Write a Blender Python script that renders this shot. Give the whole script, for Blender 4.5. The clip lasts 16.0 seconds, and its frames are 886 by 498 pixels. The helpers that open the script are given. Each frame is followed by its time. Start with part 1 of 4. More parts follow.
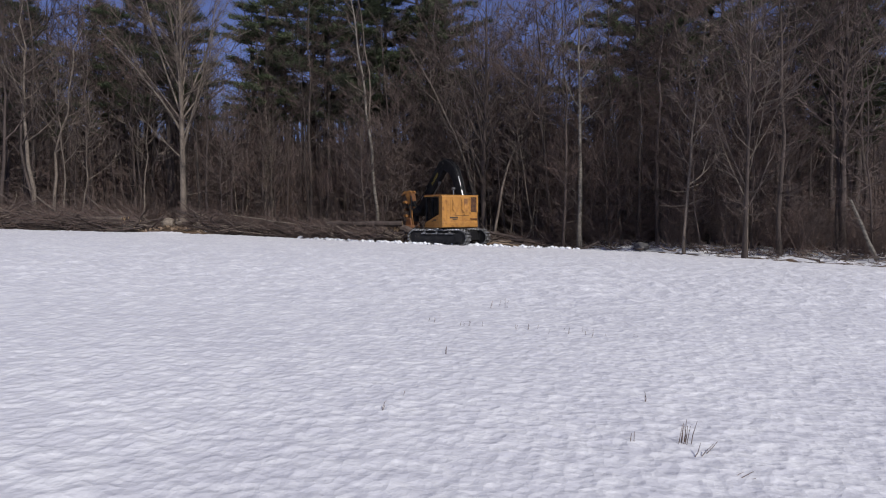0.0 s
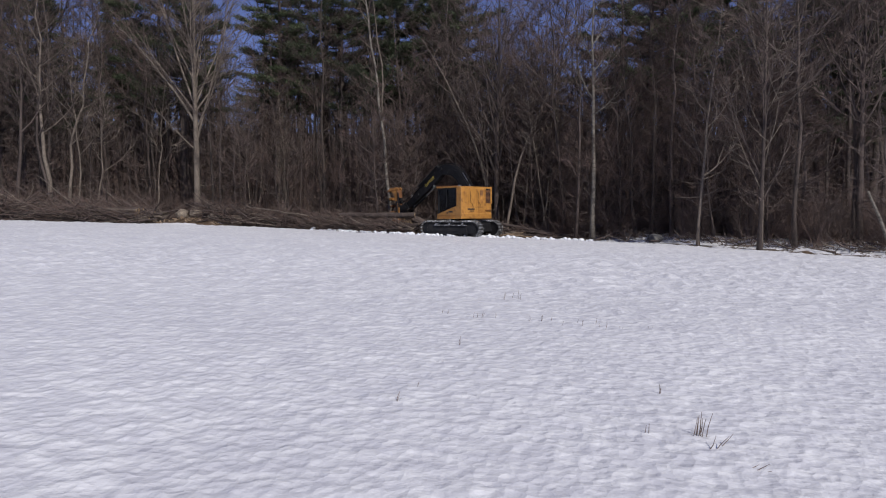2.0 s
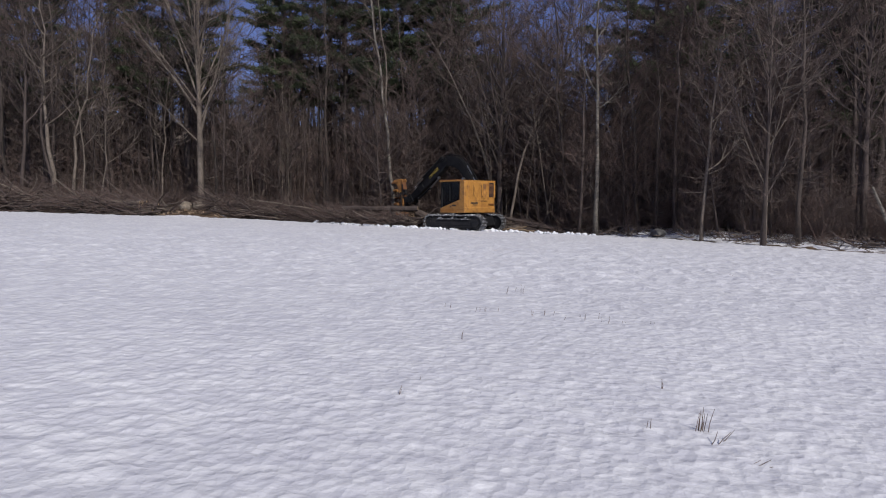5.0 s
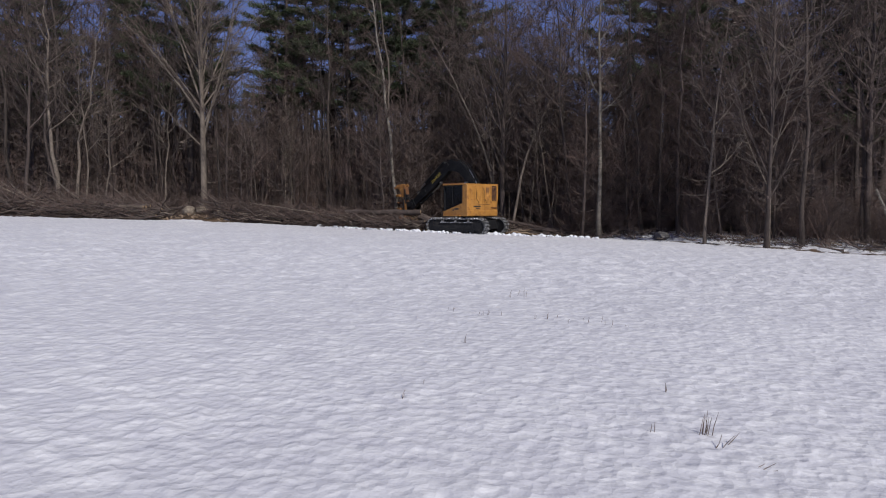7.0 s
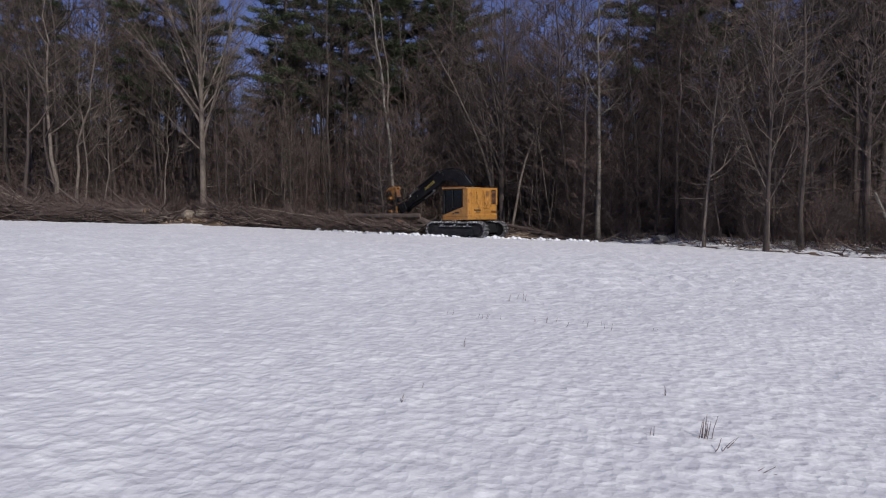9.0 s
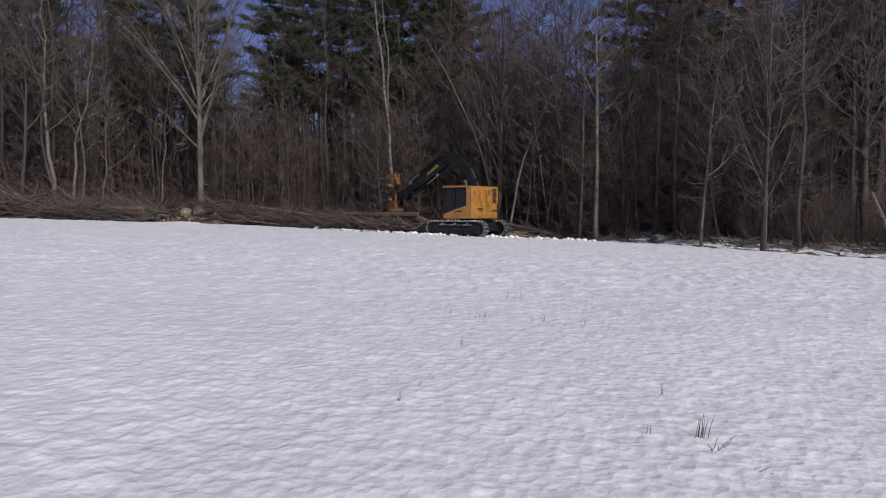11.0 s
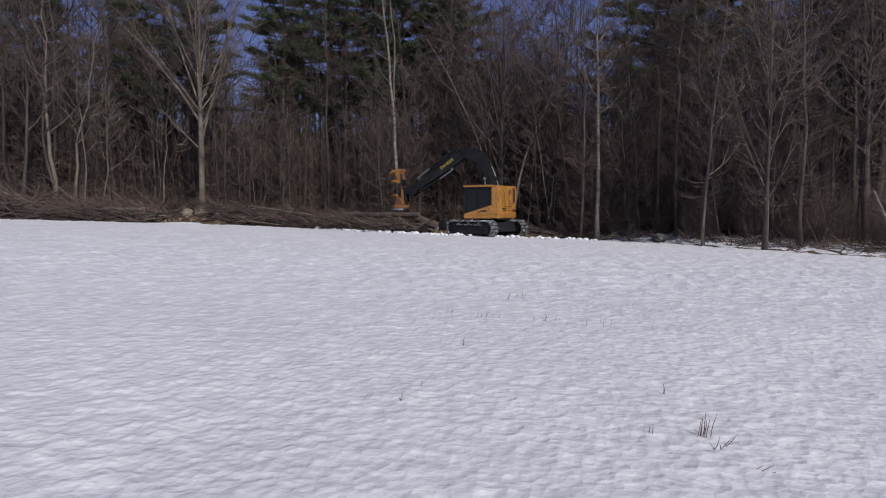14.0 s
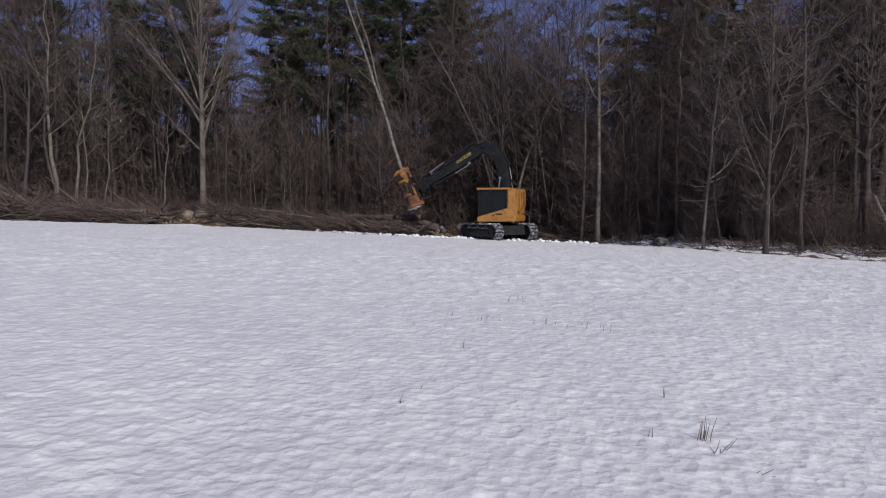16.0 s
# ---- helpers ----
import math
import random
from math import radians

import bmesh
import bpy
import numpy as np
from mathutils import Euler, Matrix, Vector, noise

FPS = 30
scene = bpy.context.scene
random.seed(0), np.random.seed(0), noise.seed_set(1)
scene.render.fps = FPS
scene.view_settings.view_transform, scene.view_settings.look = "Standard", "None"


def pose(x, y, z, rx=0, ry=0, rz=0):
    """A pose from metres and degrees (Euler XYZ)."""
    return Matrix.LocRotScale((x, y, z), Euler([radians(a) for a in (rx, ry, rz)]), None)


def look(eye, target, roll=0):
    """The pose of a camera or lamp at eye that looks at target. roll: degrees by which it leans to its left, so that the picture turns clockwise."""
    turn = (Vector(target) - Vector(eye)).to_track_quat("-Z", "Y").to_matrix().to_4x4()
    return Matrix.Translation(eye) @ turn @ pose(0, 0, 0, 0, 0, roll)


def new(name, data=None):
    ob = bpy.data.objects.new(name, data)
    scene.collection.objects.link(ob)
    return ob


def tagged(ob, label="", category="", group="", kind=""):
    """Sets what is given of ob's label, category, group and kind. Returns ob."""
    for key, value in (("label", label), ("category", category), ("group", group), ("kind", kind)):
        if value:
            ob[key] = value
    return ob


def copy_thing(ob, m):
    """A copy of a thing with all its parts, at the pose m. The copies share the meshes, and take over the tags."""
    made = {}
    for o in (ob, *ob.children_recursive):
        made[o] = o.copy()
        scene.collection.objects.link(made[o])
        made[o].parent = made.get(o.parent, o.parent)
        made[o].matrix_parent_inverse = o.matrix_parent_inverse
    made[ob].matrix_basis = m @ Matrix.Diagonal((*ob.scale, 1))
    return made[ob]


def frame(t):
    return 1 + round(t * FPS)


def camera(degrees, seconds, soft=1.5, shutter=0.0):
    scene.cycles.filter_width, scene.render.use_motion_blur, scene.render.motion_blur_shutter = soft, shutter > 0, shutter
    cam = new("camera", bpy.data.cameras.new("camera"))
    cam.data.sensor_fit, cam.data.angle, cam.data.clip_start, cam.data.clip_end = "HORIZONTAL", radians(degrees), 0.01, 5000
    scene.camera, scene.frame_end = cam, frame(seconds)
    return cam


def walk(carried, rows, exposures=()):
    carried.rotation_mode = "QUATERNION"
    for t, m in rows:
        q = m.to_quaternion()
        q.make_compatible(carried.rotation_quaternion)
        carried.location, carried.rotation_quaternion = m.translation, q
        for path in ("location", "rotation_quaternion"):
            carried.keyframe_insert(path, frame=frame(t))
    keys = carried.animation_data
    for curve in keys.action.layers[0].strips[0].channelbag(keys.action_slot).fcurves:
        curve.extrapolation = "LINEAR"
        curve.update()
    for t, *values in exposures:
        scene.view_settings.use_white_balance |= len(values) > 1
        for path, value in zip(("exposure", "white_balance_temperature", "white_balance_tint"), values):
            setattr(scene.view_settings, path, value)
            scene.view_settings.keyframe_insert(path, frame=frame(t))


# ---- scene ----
SECONDS = 16.0
cam = camera(64, SECONDS, soft=1.15)
walk(cam, [
    (0.0, pose(0.016, 0.0, 1.595, 87.630, 0.136, -1.480)),
    (0.5, pose(0.015, 0.0, 1.600, 87.530, 0.106, -1.434)),
    (1.0, pose(0.016, 0.0, 1.600, 87.303, 0.086, -0.975)),
    (1.5, pose(0.010, 0.0, 1.599, 87.042, 0.158, -0.613)),
    (2.0, pose(-0.001, 0.0, 1.595, 86.944, 0.121, -0.484)),
    (2.5, pose(-0.001, 0.0, 1.597, 86.952, 0.122, -0.611)),
    (3.0, pose(0.004, 0.0, 1.598, 86.701, 0.011, -0.598)),
    (3.5, pose(0.004, 0.0, 1.600, 86.446, 0.008, -0.533)),
    (4.0, pose(0.000, 0.0, 1.597, 86.425, -0.052, -0.402)),
    (6.5, pose(-0.001, 0.0, 1.600, 86.560, -0.180, -0.119)),
    (7.0, pose(0.000, 0.0, 1.600, 86.716, 0.000, 0.000)),
    (7.5, pose(0.001, 0.0, 1.601, 86.803, 0.081, 0.125)),
    (8.0, pose(0.002, 0.0, 1.595, 86.851, 0.036, 0.257)),
    (8.5, pose(0.000, 0.0, 1.599, 86.853, 0.000, 0.062)),
    (9.0, pose(0.003, 0.0, 1.600, 87.017, 0.069, -0.053)),
    (11.5, pose(0.007, 0.0, 1.600, 86.896, -0.107, -0.243)),
    (12.0, pose(0.008, 0.0, 1.597, 86.940, -0.086, -0.257)),
    (12.5, pose(0.006, 0.0, 1.597, 86.929, -0.148, -0.292)),
    (13.0, pose(0.006, 0.0, 1.600, 86.796, -0.131, -0.273)),
    (13.5, pose(0.001, 0.0, 1.602, 86.751, -0.128, -0.226)),
    (14.0, pose(0.004, 0.0, 1.600, 86.895, 0.079, -0.126)),
    (14.5, pose(0.009, 0.0, 1.598, 86.987, 0.102, -0.100)),
    (15.0, pose(0.009, 0.0, 1.600, 87.078, 0.070, -0.055)),
    (15.5, pose(0.010, 0.0, 1.601, 87.139, 0.047, -0.045)),
    (16.0, pose(0.008, 0.0, 1.597, 87.128, -0.145, -0.062)),
], exposures=[(0.0, 0.34, 6420, 10.0), (3.5, 0.28, 6420, 10.0), (9.0, 0.24, 6420, 10.0), (16.0, 0.2, 6420, 10.0)])

# ---- sky and sun: clear late-winter day, sun behind the camera's right shoulder ----
SUN_EL, SUN_AZ = 39.0, 152.0      # azimuth clockwise from +y
world = bpy.data.worlds.new("sky")
scene.world = world
world.use_nodes = True
wn = world.node_tree
wn.nodes.clear()
sky = wn.nodes.new("ShaderNodeTexSky")
sky.sky_type, sky.sun_disc = "NISHITA", False
sky.sun_elevation, sky.sun_rotation = radians(SUN_EL), radians(SUN_AZ)
sky.air_density, sky.dust_density, sky.ozone_density = 0.65, 0.0, 6.0
bg = wn.nodes.new("ShaderNodeBackground")
bg.inputs["Strength"].default_value = 0.092
wout = wn.nodes.new("ShaderNodeOutputWorld")
hue = wn.nodes.new("ShaderNodeHueSaturation")
hue.inputs["Hue"].default_value, hue.inputs["Saturation"].default_value, hue.inputs["Value"].default_value = 0.522, 0.92, 0.66
wn.links.new(sky.outputs[0], hue.inputs["Color"])
wn.links.new(hue.outputs[0], bg.inputs[0])
wn.links.new(bg.outputs[0], wout.inputs[0])
sun_data = bpy.data.lights.new("sun", "SUN")
sun_data.energy, sun_data.angle, sun_data.color = 2.7, radians(0.6), (1.0, 0.955, 0.89)
sun = new("sun", sun_data)
saz, sel = radians(SUN_AZ), radians(SUN_EL)
sun.matrix_world = look((40 * math.sin(saz) * math.cos(sel), 40 * math.cos(saz) * math.cos(sel), 40 * math.sin(sel)), (0, 0, 0))


# ---- materials ----
def material(name, dark, light, scale=4.0, rough=0.8, metal=0.0, bump=0.3, fine=40.0, stretch=(1, 1, 1), dist=0.02, vary=0.25, dirt=None, dirt_amount=0.0, spec=0.5, dirt_scale=2.3):
    """A surface with two scales of variation, fine relief, and a tone of its own for each object."""
    m = bpy.data.materials.new(name)
    m.use_nodes = True
    nt = m.node_tree
    bs = nt.nodes["Principled BSDF"]
    co = nt.nodes.new("ShaderNodeTexCoord")
    mp = nt.nodes.new("ShaderNodeMapping")
    mp.inputs["Scale"].default_value = stretch
    nt.links.new(co.outputs["Object"], mp.inputs[0])
    n1 = nt.nodes.new("ShaderNodeTexNoise")
    n1.inputs["Scale"].default_value, n1.inputs["Detail"].default_value = scale, 6
    n2 = nt.nodes.new("ShaderNodeTexNoise")
    n2.inputs["Scale"].default_value, n2.inputs["Detail"].default_value = fine, 4
    for n in (n1, n2):
        nt.links.new(mp.outputs[0], n.inputs["Vector"])
    mix = nt.nodes.new("ShaderNodeMath")
    mix.operation = "MULTIPLY_ADD"
    mix.inputs[1].default_value = 0.45
    nt.links.new(n2.outputs["Fac"], mix.inputs[0])
    half = nt.nodes.new("ShaderNodeMath")
    half.operation = "MULTIPLY"
    half.inputs[1].default_value = 0.55
    nt.links.new(n1.outputs["Fac"], half.inputs[0])
    nt.links.new(half.outputs[0], mix.inputs[2])
    ramp = nt.nodes.new("ShaderNodeValToRGB")
    ramp.color_ramp.elements[0].position, ramp.color_ramp.elements[1].position = 0.36, 0.64
    ramp.color_ramp.elements[0].color, ramp.color_ramp.elements[1].color = (*dark, 1), (*light, 1)
    nt.links.new(mix.outputs[0], ramp.inputs[0])
    colour = ramp.outputs[0]
    if vary:
        info = nt.nodes.new("ShaderNodeObjectInfo")
        rng = nt.nodes.new("ShaderNodeMapRange")
        rng.inputs[3].default_value, rng.inputs[4].default_value = 1 - vary, 1 + vary
        nt.links.new(info.outputs["Random"], rng.inputs[0])
        hs = nt.nodes.new("ShaderNodeHueSaturation")
        nt.links.new(rng.outputs[0], hs.inputs["Value"])
        nt.links.new(colour, hs.inputs["Color"])
        colour = hs.outputs[0]
    if dirt:
        n3 = nt.nodes.new("ShaderNodeTexNoise")
        n3.inputs["Scale"].default_value, n3.inputs["Detail"].default_value = dirt_scale, 8
        nt.links.new(co.outputs["Object"], n3.inputs["Vector"])
        r3 = nt.nodes.new("ShaderNodeMapRange")
        r3.inputs[1].default_value, r3.inputs[2].default_value = 0.52 - 0.25 * dirt_amount, 0.72
        nt.links.new(n3.outputs["Fac"], r3.inputs[0])
        mx = nt.nodes.new("ShaderNodeMixRGB")
        mx.inputs[2].default_value = (*dirt, 1)
        nt.links.new(r3.outputs[0], mx.inputs[0])
        nt.links.new(colour, mx.inputs[1])
        colour = mx.outputs[0]
    nt.links.new(colour, bs.inputs["Base Color"])
    bs.inputs["Roughness"].default_value, bs.inputs["Metallic"].default_value = rough, metal
    bs.inputs["Specular IOR Level"].default_value = spec
    if bump:
        bp = nt.nodes.new("ShaderNodeBump")
        bp.inputs["Strength"].default_value, bp.inputs["Distance"].default_value = bump, dist
        nt.links.new(mix.outputs[0], bp.inputs["Height"])
        nt.links.new(bp.outputs[0], bs.inputs["Normal"])
    return m


BARK = material("bark_grey_brown", (0.038, 0.028, 0.025), (0.118, 0.09, 0.079), 3, 0.9, 0, 0.8, 22, (1, 1, 0.25), 0.03, 0.3)
BARK_PALE = material("bark_pale", (0.075, 0.059, 0.047), (0.22, 0.18, 0.145), 3, 0.85, 0, 0.6, 14, (1, 1, 0.5), 0.02, 0.2)
BARK_BIRCH = material("bark_birch", (0.07, 0.06, 0.05), (0.24, 0.213, 0.18), 2.5, 0.8, 0, 0.4, 9, (1, 1, 2.0), 0.01, 0.15)
BARK_PINE = material("bark_pine", (0.03, 0.024, 0.021), (0.1, 0.077, 0.066), 4, 0.95, 0, 0.9, 20, (1, 1, 0.3), 0.04, 0.25)
TWIG = material("twig_brown", (0.064, 0.047, 0.041), (0.15, 0.112, 0.097), 0.8, 0.9, 0, 0, 8, (1, 1, 1), 0.01, 0.3)
TWIG_RED = material("twig_reddish", (0.07, 0.046, 0.039), (0.16, 0.108, 0.091), 0.9, 0.9, 0, 0, 8, (1, 1, 1), 0.01, 0.3)
NEEDLE = material("pine_needles", (0.026, 0.037, 0.018), (0.078, 0.098, 0.044), 0.7, 0.7, 0, 0, 6, (1, 1, 1), 0.01, 0.25)
CUT = material("cut_wood", (0.24, 0.16, 0.09), (0.48, 0.35, 0.21), 6, 0.8, 0, 0.3, 40, (1, 1, 1), 0.01, 0.15)
CHIP = material("weathered_chips", (0.13, 0.09, 0.06), (0.33, 0.24, 0.16), 6, 0.85, 0, 0.3, 40, (1, 1, 1), 0.01, 0.2)
ROCK = material("field_stone", (0.09, 0.085, 0.08), (0.27, 0.255, 0.235), 2.2, 0.9, 0, 0.7, 18, (1, 1, 1), 0.05, 0.2)
ROCK_TAN = material("tan_stone", (0.15, 0.12, 0.09), (0.36, 0.3, 0.235), 2.6, 0.9, 0, 0.8, 16, (1, 1, 1), 0.05, 0.2)
YELLOW = material("yellow_paint", (0.36, 0.166, 0.036), (0.5, 0.24, 0.055), 2.0, 0.4, 0, 0.05, 40, (1, 1, 1), 0.01, 0.0, (0.24, 0.105, 0.03), 0.08, 0.5, 4.2)
WORN = material("worn_orange_paint", (0.24, 0.1, 0.026), (0.56, 0.27, 0.06), 3.0, 0.6, 0, 0.2, 25, (1, 1, 1), 0.01, 0.1, (0.12, 0.055, 0.03), 0.7)
RUST = material("rusty_steel", (0.1, 0.045, 0.025), (0.3, 0.13, 0.05), 4.0, 0.75, 0.2, 0.3, 30, (1, 1, 1), 0.01, 0.1)
BLACK = material("black_paint", (0.008, 0.008, 0.009), (0.02, 0.02, 0.022), 3.0, 0.5, 0, 0.1, 40, (1, 1, 1), 0.01, 0.0, (0.03, 0.028, 0.027), -0.1, 0.22)
TRACK = material("track_steel", (0.02, 0.019, 0.019), (0.13, 0.125, 0.12), 5.0, 0.45, 0.3, 0.3, 30, (1, 1, 1), 0.01, 0.0, (0.62, 0.63, 0.66), 0.38, 0.4, 7.0)
CHROME = material("bright_steel", (0.36, 0.36, 0.37), (0.55, 0.55, 0.56), 8, 0.35, 1.0, 0.05, 60, (1, 1, 1), 0.002, 0.0)
SNOWBIT = material("packed_snow", (0.78, 0.8, 0.86), (0.9, 0.91, 0.94), 5, 0.65, 0, 0.4, 30, (1, 1, 1), 0.03, 0.04)
STRAW = material("dry_stalk", (0.07, 0.045, 0.035), (0.2, 0.14, 0.11), 30, 0.85, 0, 0.1, 90, (1, 1, 1), 0.002, 0.2)
LETTER = material("lettering_yellow", (0.4, 0.29, 0.05), (0.52, 0.4, 0.08), 8, 0.5, 0, 0, 40, (1, 1, 1), 0.002, 0.0)
DECAL = material("decal_black", (0.015, 0.015, 0.015), (0.03, 0.03, 0.03), 8, 0.5, 0, 0, 40, (1, 1, 1), 0.002, 0.0)

GLASS = bpy.data.materials.new("tinted_glass")
GLASS.use_nodes = True
gb = GLASS.node_tree.nodes["Principled BSDF"]
gb.inputs["Base Color"].default_value = (0.01, 0.011, 0.013, 1)
gb.inputs["Roughness"].default_value = 0.14
gb.inputs["Specular IOR Level"].default_value = 0.25
gb.inputs["Transmission Weight"].default_value = 0.25


def ground_material():
    """Crusted spring snow, and leaf litter where the snow has gone."""
    m = bpy.data.materials.new("snow_and_litter")
    m.use_nodes = True
    nt = m.node_tree
    bs = nt.nodes["Principled BSDF"]
    co = nt.nodes.new("ShaderNodeTexCoord")

    def noise_node(scale, detail, stretch=(1, 1, 1), kind="ShaderNodeTexNoise"):
        mp = nt.nodes.new("ShaderNodeMapping")
        mp.inputs["Scale"].default_value = stretch
        nt.links.new(co.outputs["Object"], mp.inputs[0])
        n = nt.nodes.new(kind)
        n.inputs["Scale"].default_value = scale
        if "Detail" in n.inputs:
            n.inputs["Detail"].default_value = detail
        nt.links.new(mp.outputs[0], n.inputs["Vector"])
        return n

    def ramp_node(src, p0, c0, p1, c1):
        r = nt.nodes.new("ShaderNodeValToRGB")
        r.color_ramp.elements[0].position, r.color_ramp.elements[1].position = p0, p1
        r.color_ramp.elements[0].color, r.color_ramp.elements[1].color = (*c0, 1), (*c1, 1)
        nt.links.new(src, r.inputs[0])
        return r.outputs[0]

    drift = ramp_node(noise_node(0.5, 8).outputs["Fac"], 0.35, (0.82, 0.82, 0.85), 0.65, (0.89, 0.89, 0.91))
    crust = ramp_node(noise_node(5.0, 3, (0.8, 1.1, 1)).outputs["Fac"], 0.4, (0.84, 0.84, 0.87), 0.64, (1.0, 1.0, 1.0))
    both = nt.nodes.new("ShaderNodeMixRGB")
    both.blend_type = "MULTIPLY"
    both.inputs[0].default_value = 1.0
    nt.links.new(drift, both.inputs[1])
    nt.links.new(crust, both.inputs[2])
    snow = both.outputs[0]
    litter = ramp_node(noise_node(3.0, 9).outputs["Fac"], 0.38, (0.05, 0.033, 0.022), 0.62, (0.17, 0.115, 0.075))
    at = nt.nodes.new("ShaderNodeAttribute")
    at.attribute_name = "snow"
    patch = noise_node(1.3, 7)
    add = nt.nodes.new("ShaderNodeMath")
    add.operation = "ADD"
    nt.links.new(at.outputs["Fac"], add.inputs[0])
    nt.links.new(patch.outputs["Fac"], add.inputs[1])
    mr = nt.nodes.new("ShaderNodeMapRange")
    mr.inputs[1].default_value, mr.inputs[2].default_value = 0.97, 1.03
    nt.links.new(add.outputs[0], mr.inputs[0])
    mx = nt.nodes.new("ShaderNodeMixRGB")
    nt.links.new(mr.outputs[0], mx.inputs[0])
    nt.links.new(litter, mx.inputs[1])
    nt.links.new(snow, mx.inputs[2])
    nt.links.new(mx.outputs[0], bs.inputs["Base Color"])
    bs.inputs["Roughness"].default_value = 0.62
    # melt cups, wind crust and grain
    height = None
    for node, weight in ((noise_node(5.0, 3, (1.0, 0.8, 1)), 0.022), (noise_node(10.5, 0, (1.0, 0.85, 1), "ShaderNodeTexVoronoi"), 0.02), (noise_node(18, 3, (1.0, 0.9, 1)), 0.016), (noise_node(90, 2), 0.0012)):
        mul = nt.nodes.new("ShaderNodeMath")
        mul.operation = "MULTIPLY_ADD"
        mul.inputs[1].default_value = weight
        nt.links.new(node.outputs["Fac" if "Fac" in node.outputs else "Distance"], mul.inputs[0])
        if height:
            nt.links.new(height, mul.inputs[2])
        else:
            mul.inputs[2].default_value = 0
        height = mul.outputs[0]
    bp = nt.nodes.new("ShaderNodeBump")
    bp.inputs["Strength"].default_value, bp.inputs["Distance"].default_value = 0.72, 1.0
    nt.links.new(height, bp.inputs["Height"])
    nt.links.new(bp.outputs[0], bs.inputs["Normal"])
    return m


GROUND = ground_material()


# ---- mesh helpers ----
class Shape:
    """Collects the vertices and faces of one mesh."""

    def __init__(self):
        self.v, self.f = [], []

    def add(self, verts, faces):
        k = len(self.v)
        self.v += [tuple(p) for p in verts]
        self.f += [tuple(i + k for i in f) for f in faces]
        return self

    def tube(self, pts, radii, sides=6, cap=True):
        """A bent, tapered tube along pts."""
        k, n = len(self.v), len(pts)
        for i, p in enumerate(pts):
            d = (pts[min(i + 1, n - 1)] - pts[max(i - 1, 0)]).normalized()
            a = d.cross(Vector((0.13, 0.97, 0.21))).normalized()
            b = d.cross(a)
            for s in range(sides):
                w = 2 * math.pi * s / sides
                self.v.append(tuple(p + (a * math.cos(w) + b * math.sin(w)) * radii[i]))
        for i in range(n - 1):
            for s in range(sides):
                t = (s + 1) % sides
                self.f.append((k + i * sides + s, k + i * sides + t, k + (i + 1) * sides + t, k + (i + 1) * sides + s))
        if cap:
            self.f.append(tuple(k + s for s in reversed(range(sides))))
            self.f.append(tuple(k + (n - 1) * sides + s for s in range(sides)))
        return self

    def spike(self, p, q, r):
        """A twig: a slender three-sided cone from p to q."""
        d = (q - p)
        a = d.cross(Vector((0.31, 0.2, 0.93))).normalized() * r
        b = d.normalized().cross(a)
        k = len(self.v)
        self.v += [tuple(p + a), tuple(p - a * 0.5 + b * 0.87), tuple(p - a * 0.5 - b * 0.87), tuple(q)]
        self.f += [(k, k + 1, k + 3), (k + 1, k + 2, k + 3), (k + 2, k, k + 3)]

    def blade(self, p, q, w):
        """A flat needle tuft from p to q, w wide at its base."""
        a = (q - p).cross(Vector((random.uniform(-1, 1), random.uniform(-1, 1), random.uniform(-1, 1))))
        if a.length < 1e-6:
            return
        a = a.normalized() * w
        k = len(self.v)
        self.v += [tuple(p + a), tuple(p - a), tuple(q)]
        self.f.append((k, k + 1, k + 2))

    def solid(self, bm, m=None):
        if m is not None:
            bmesh.ops.transform(bm, matrix=m, verts=bm.verts)
        bm.verts.index_update()
        self.add([v.co.copy() for v in bm.verts], [[v.index for v in f.verts] for f in bm.faces])
        bm.free()
        return self

    def box(self, c, s, bevel=0.02, m=None):
        """A box with rounded edges, centre c and sizes s."""
        bm = bmesh.new()
        bmesh.ops.create_cube(bm, size=1)
        bmesh.ops.scale(bm, vec=s, verts=bm.verts)
        bmesh.ops.translate(bm, vec=c, verts=bm.verts)
        if bevel:
            bmesh.ops.bevel(bm, geom=bm.edges[:], offset=bevel, segments=2, profile=0.5, affect="EDGES")
        return self.solid(bm, m)

    def prism(self, outline, y0, y1, bevel=0.02, m=None):
        """An outline in x and z, drawn out from y0 to y1."""
        bm = bmesh.new()
        a = [bm.verts.new((x, y0, z)) for x, z in outline]
        b = [bm.verts.new((x, y1, z)) for x, z in outline]
        n = len(outline)
        bm.faces.new(a)
        bm.faces.new(b[::-1])
        for i in range(n):
            bm.faces.new((a[i], b[i], b[(i + 1) % n], a[(i + 1) % n]))
        bmesh.ops.recalc_face_normals(bm, faces=bm.faces[:])
        if bevel:
            bmesh.ops.bevel(bm, geom=bm.edges[:], offset=bevel, segments=2, profile=0.5, affect="EDGES")
        return self.solid(bm, m)

    def rod(self, p, q, r, sides=10, r2=None):
        return self.tube([Vector(p), Vector(q)], [r, r if r2 is None else r2], sides)

    def mesh(self, name, *mats):
        me = bpy.data.meshes.new(name)
        me.from_pydata(self.v, [], self.f)
        for m in mats:
            me.materials.append(m)
        me.update()
        return me


def smooth(me):
    me.polygons.foreach_set("use_smooth", [True] * len(me.polygons))
    return me


def part(name, shape, mat, parent, label="", soft=False):
    """One mesh object under a thing or a part."""
    me = shape if isinstance(shape, bpy.types.Mesh) else shape.mesh(name, mat)
    if soft:
        smooth(me)
    ob = new(name, me)
    ob.parent = parent
    return tagged(ob, label)


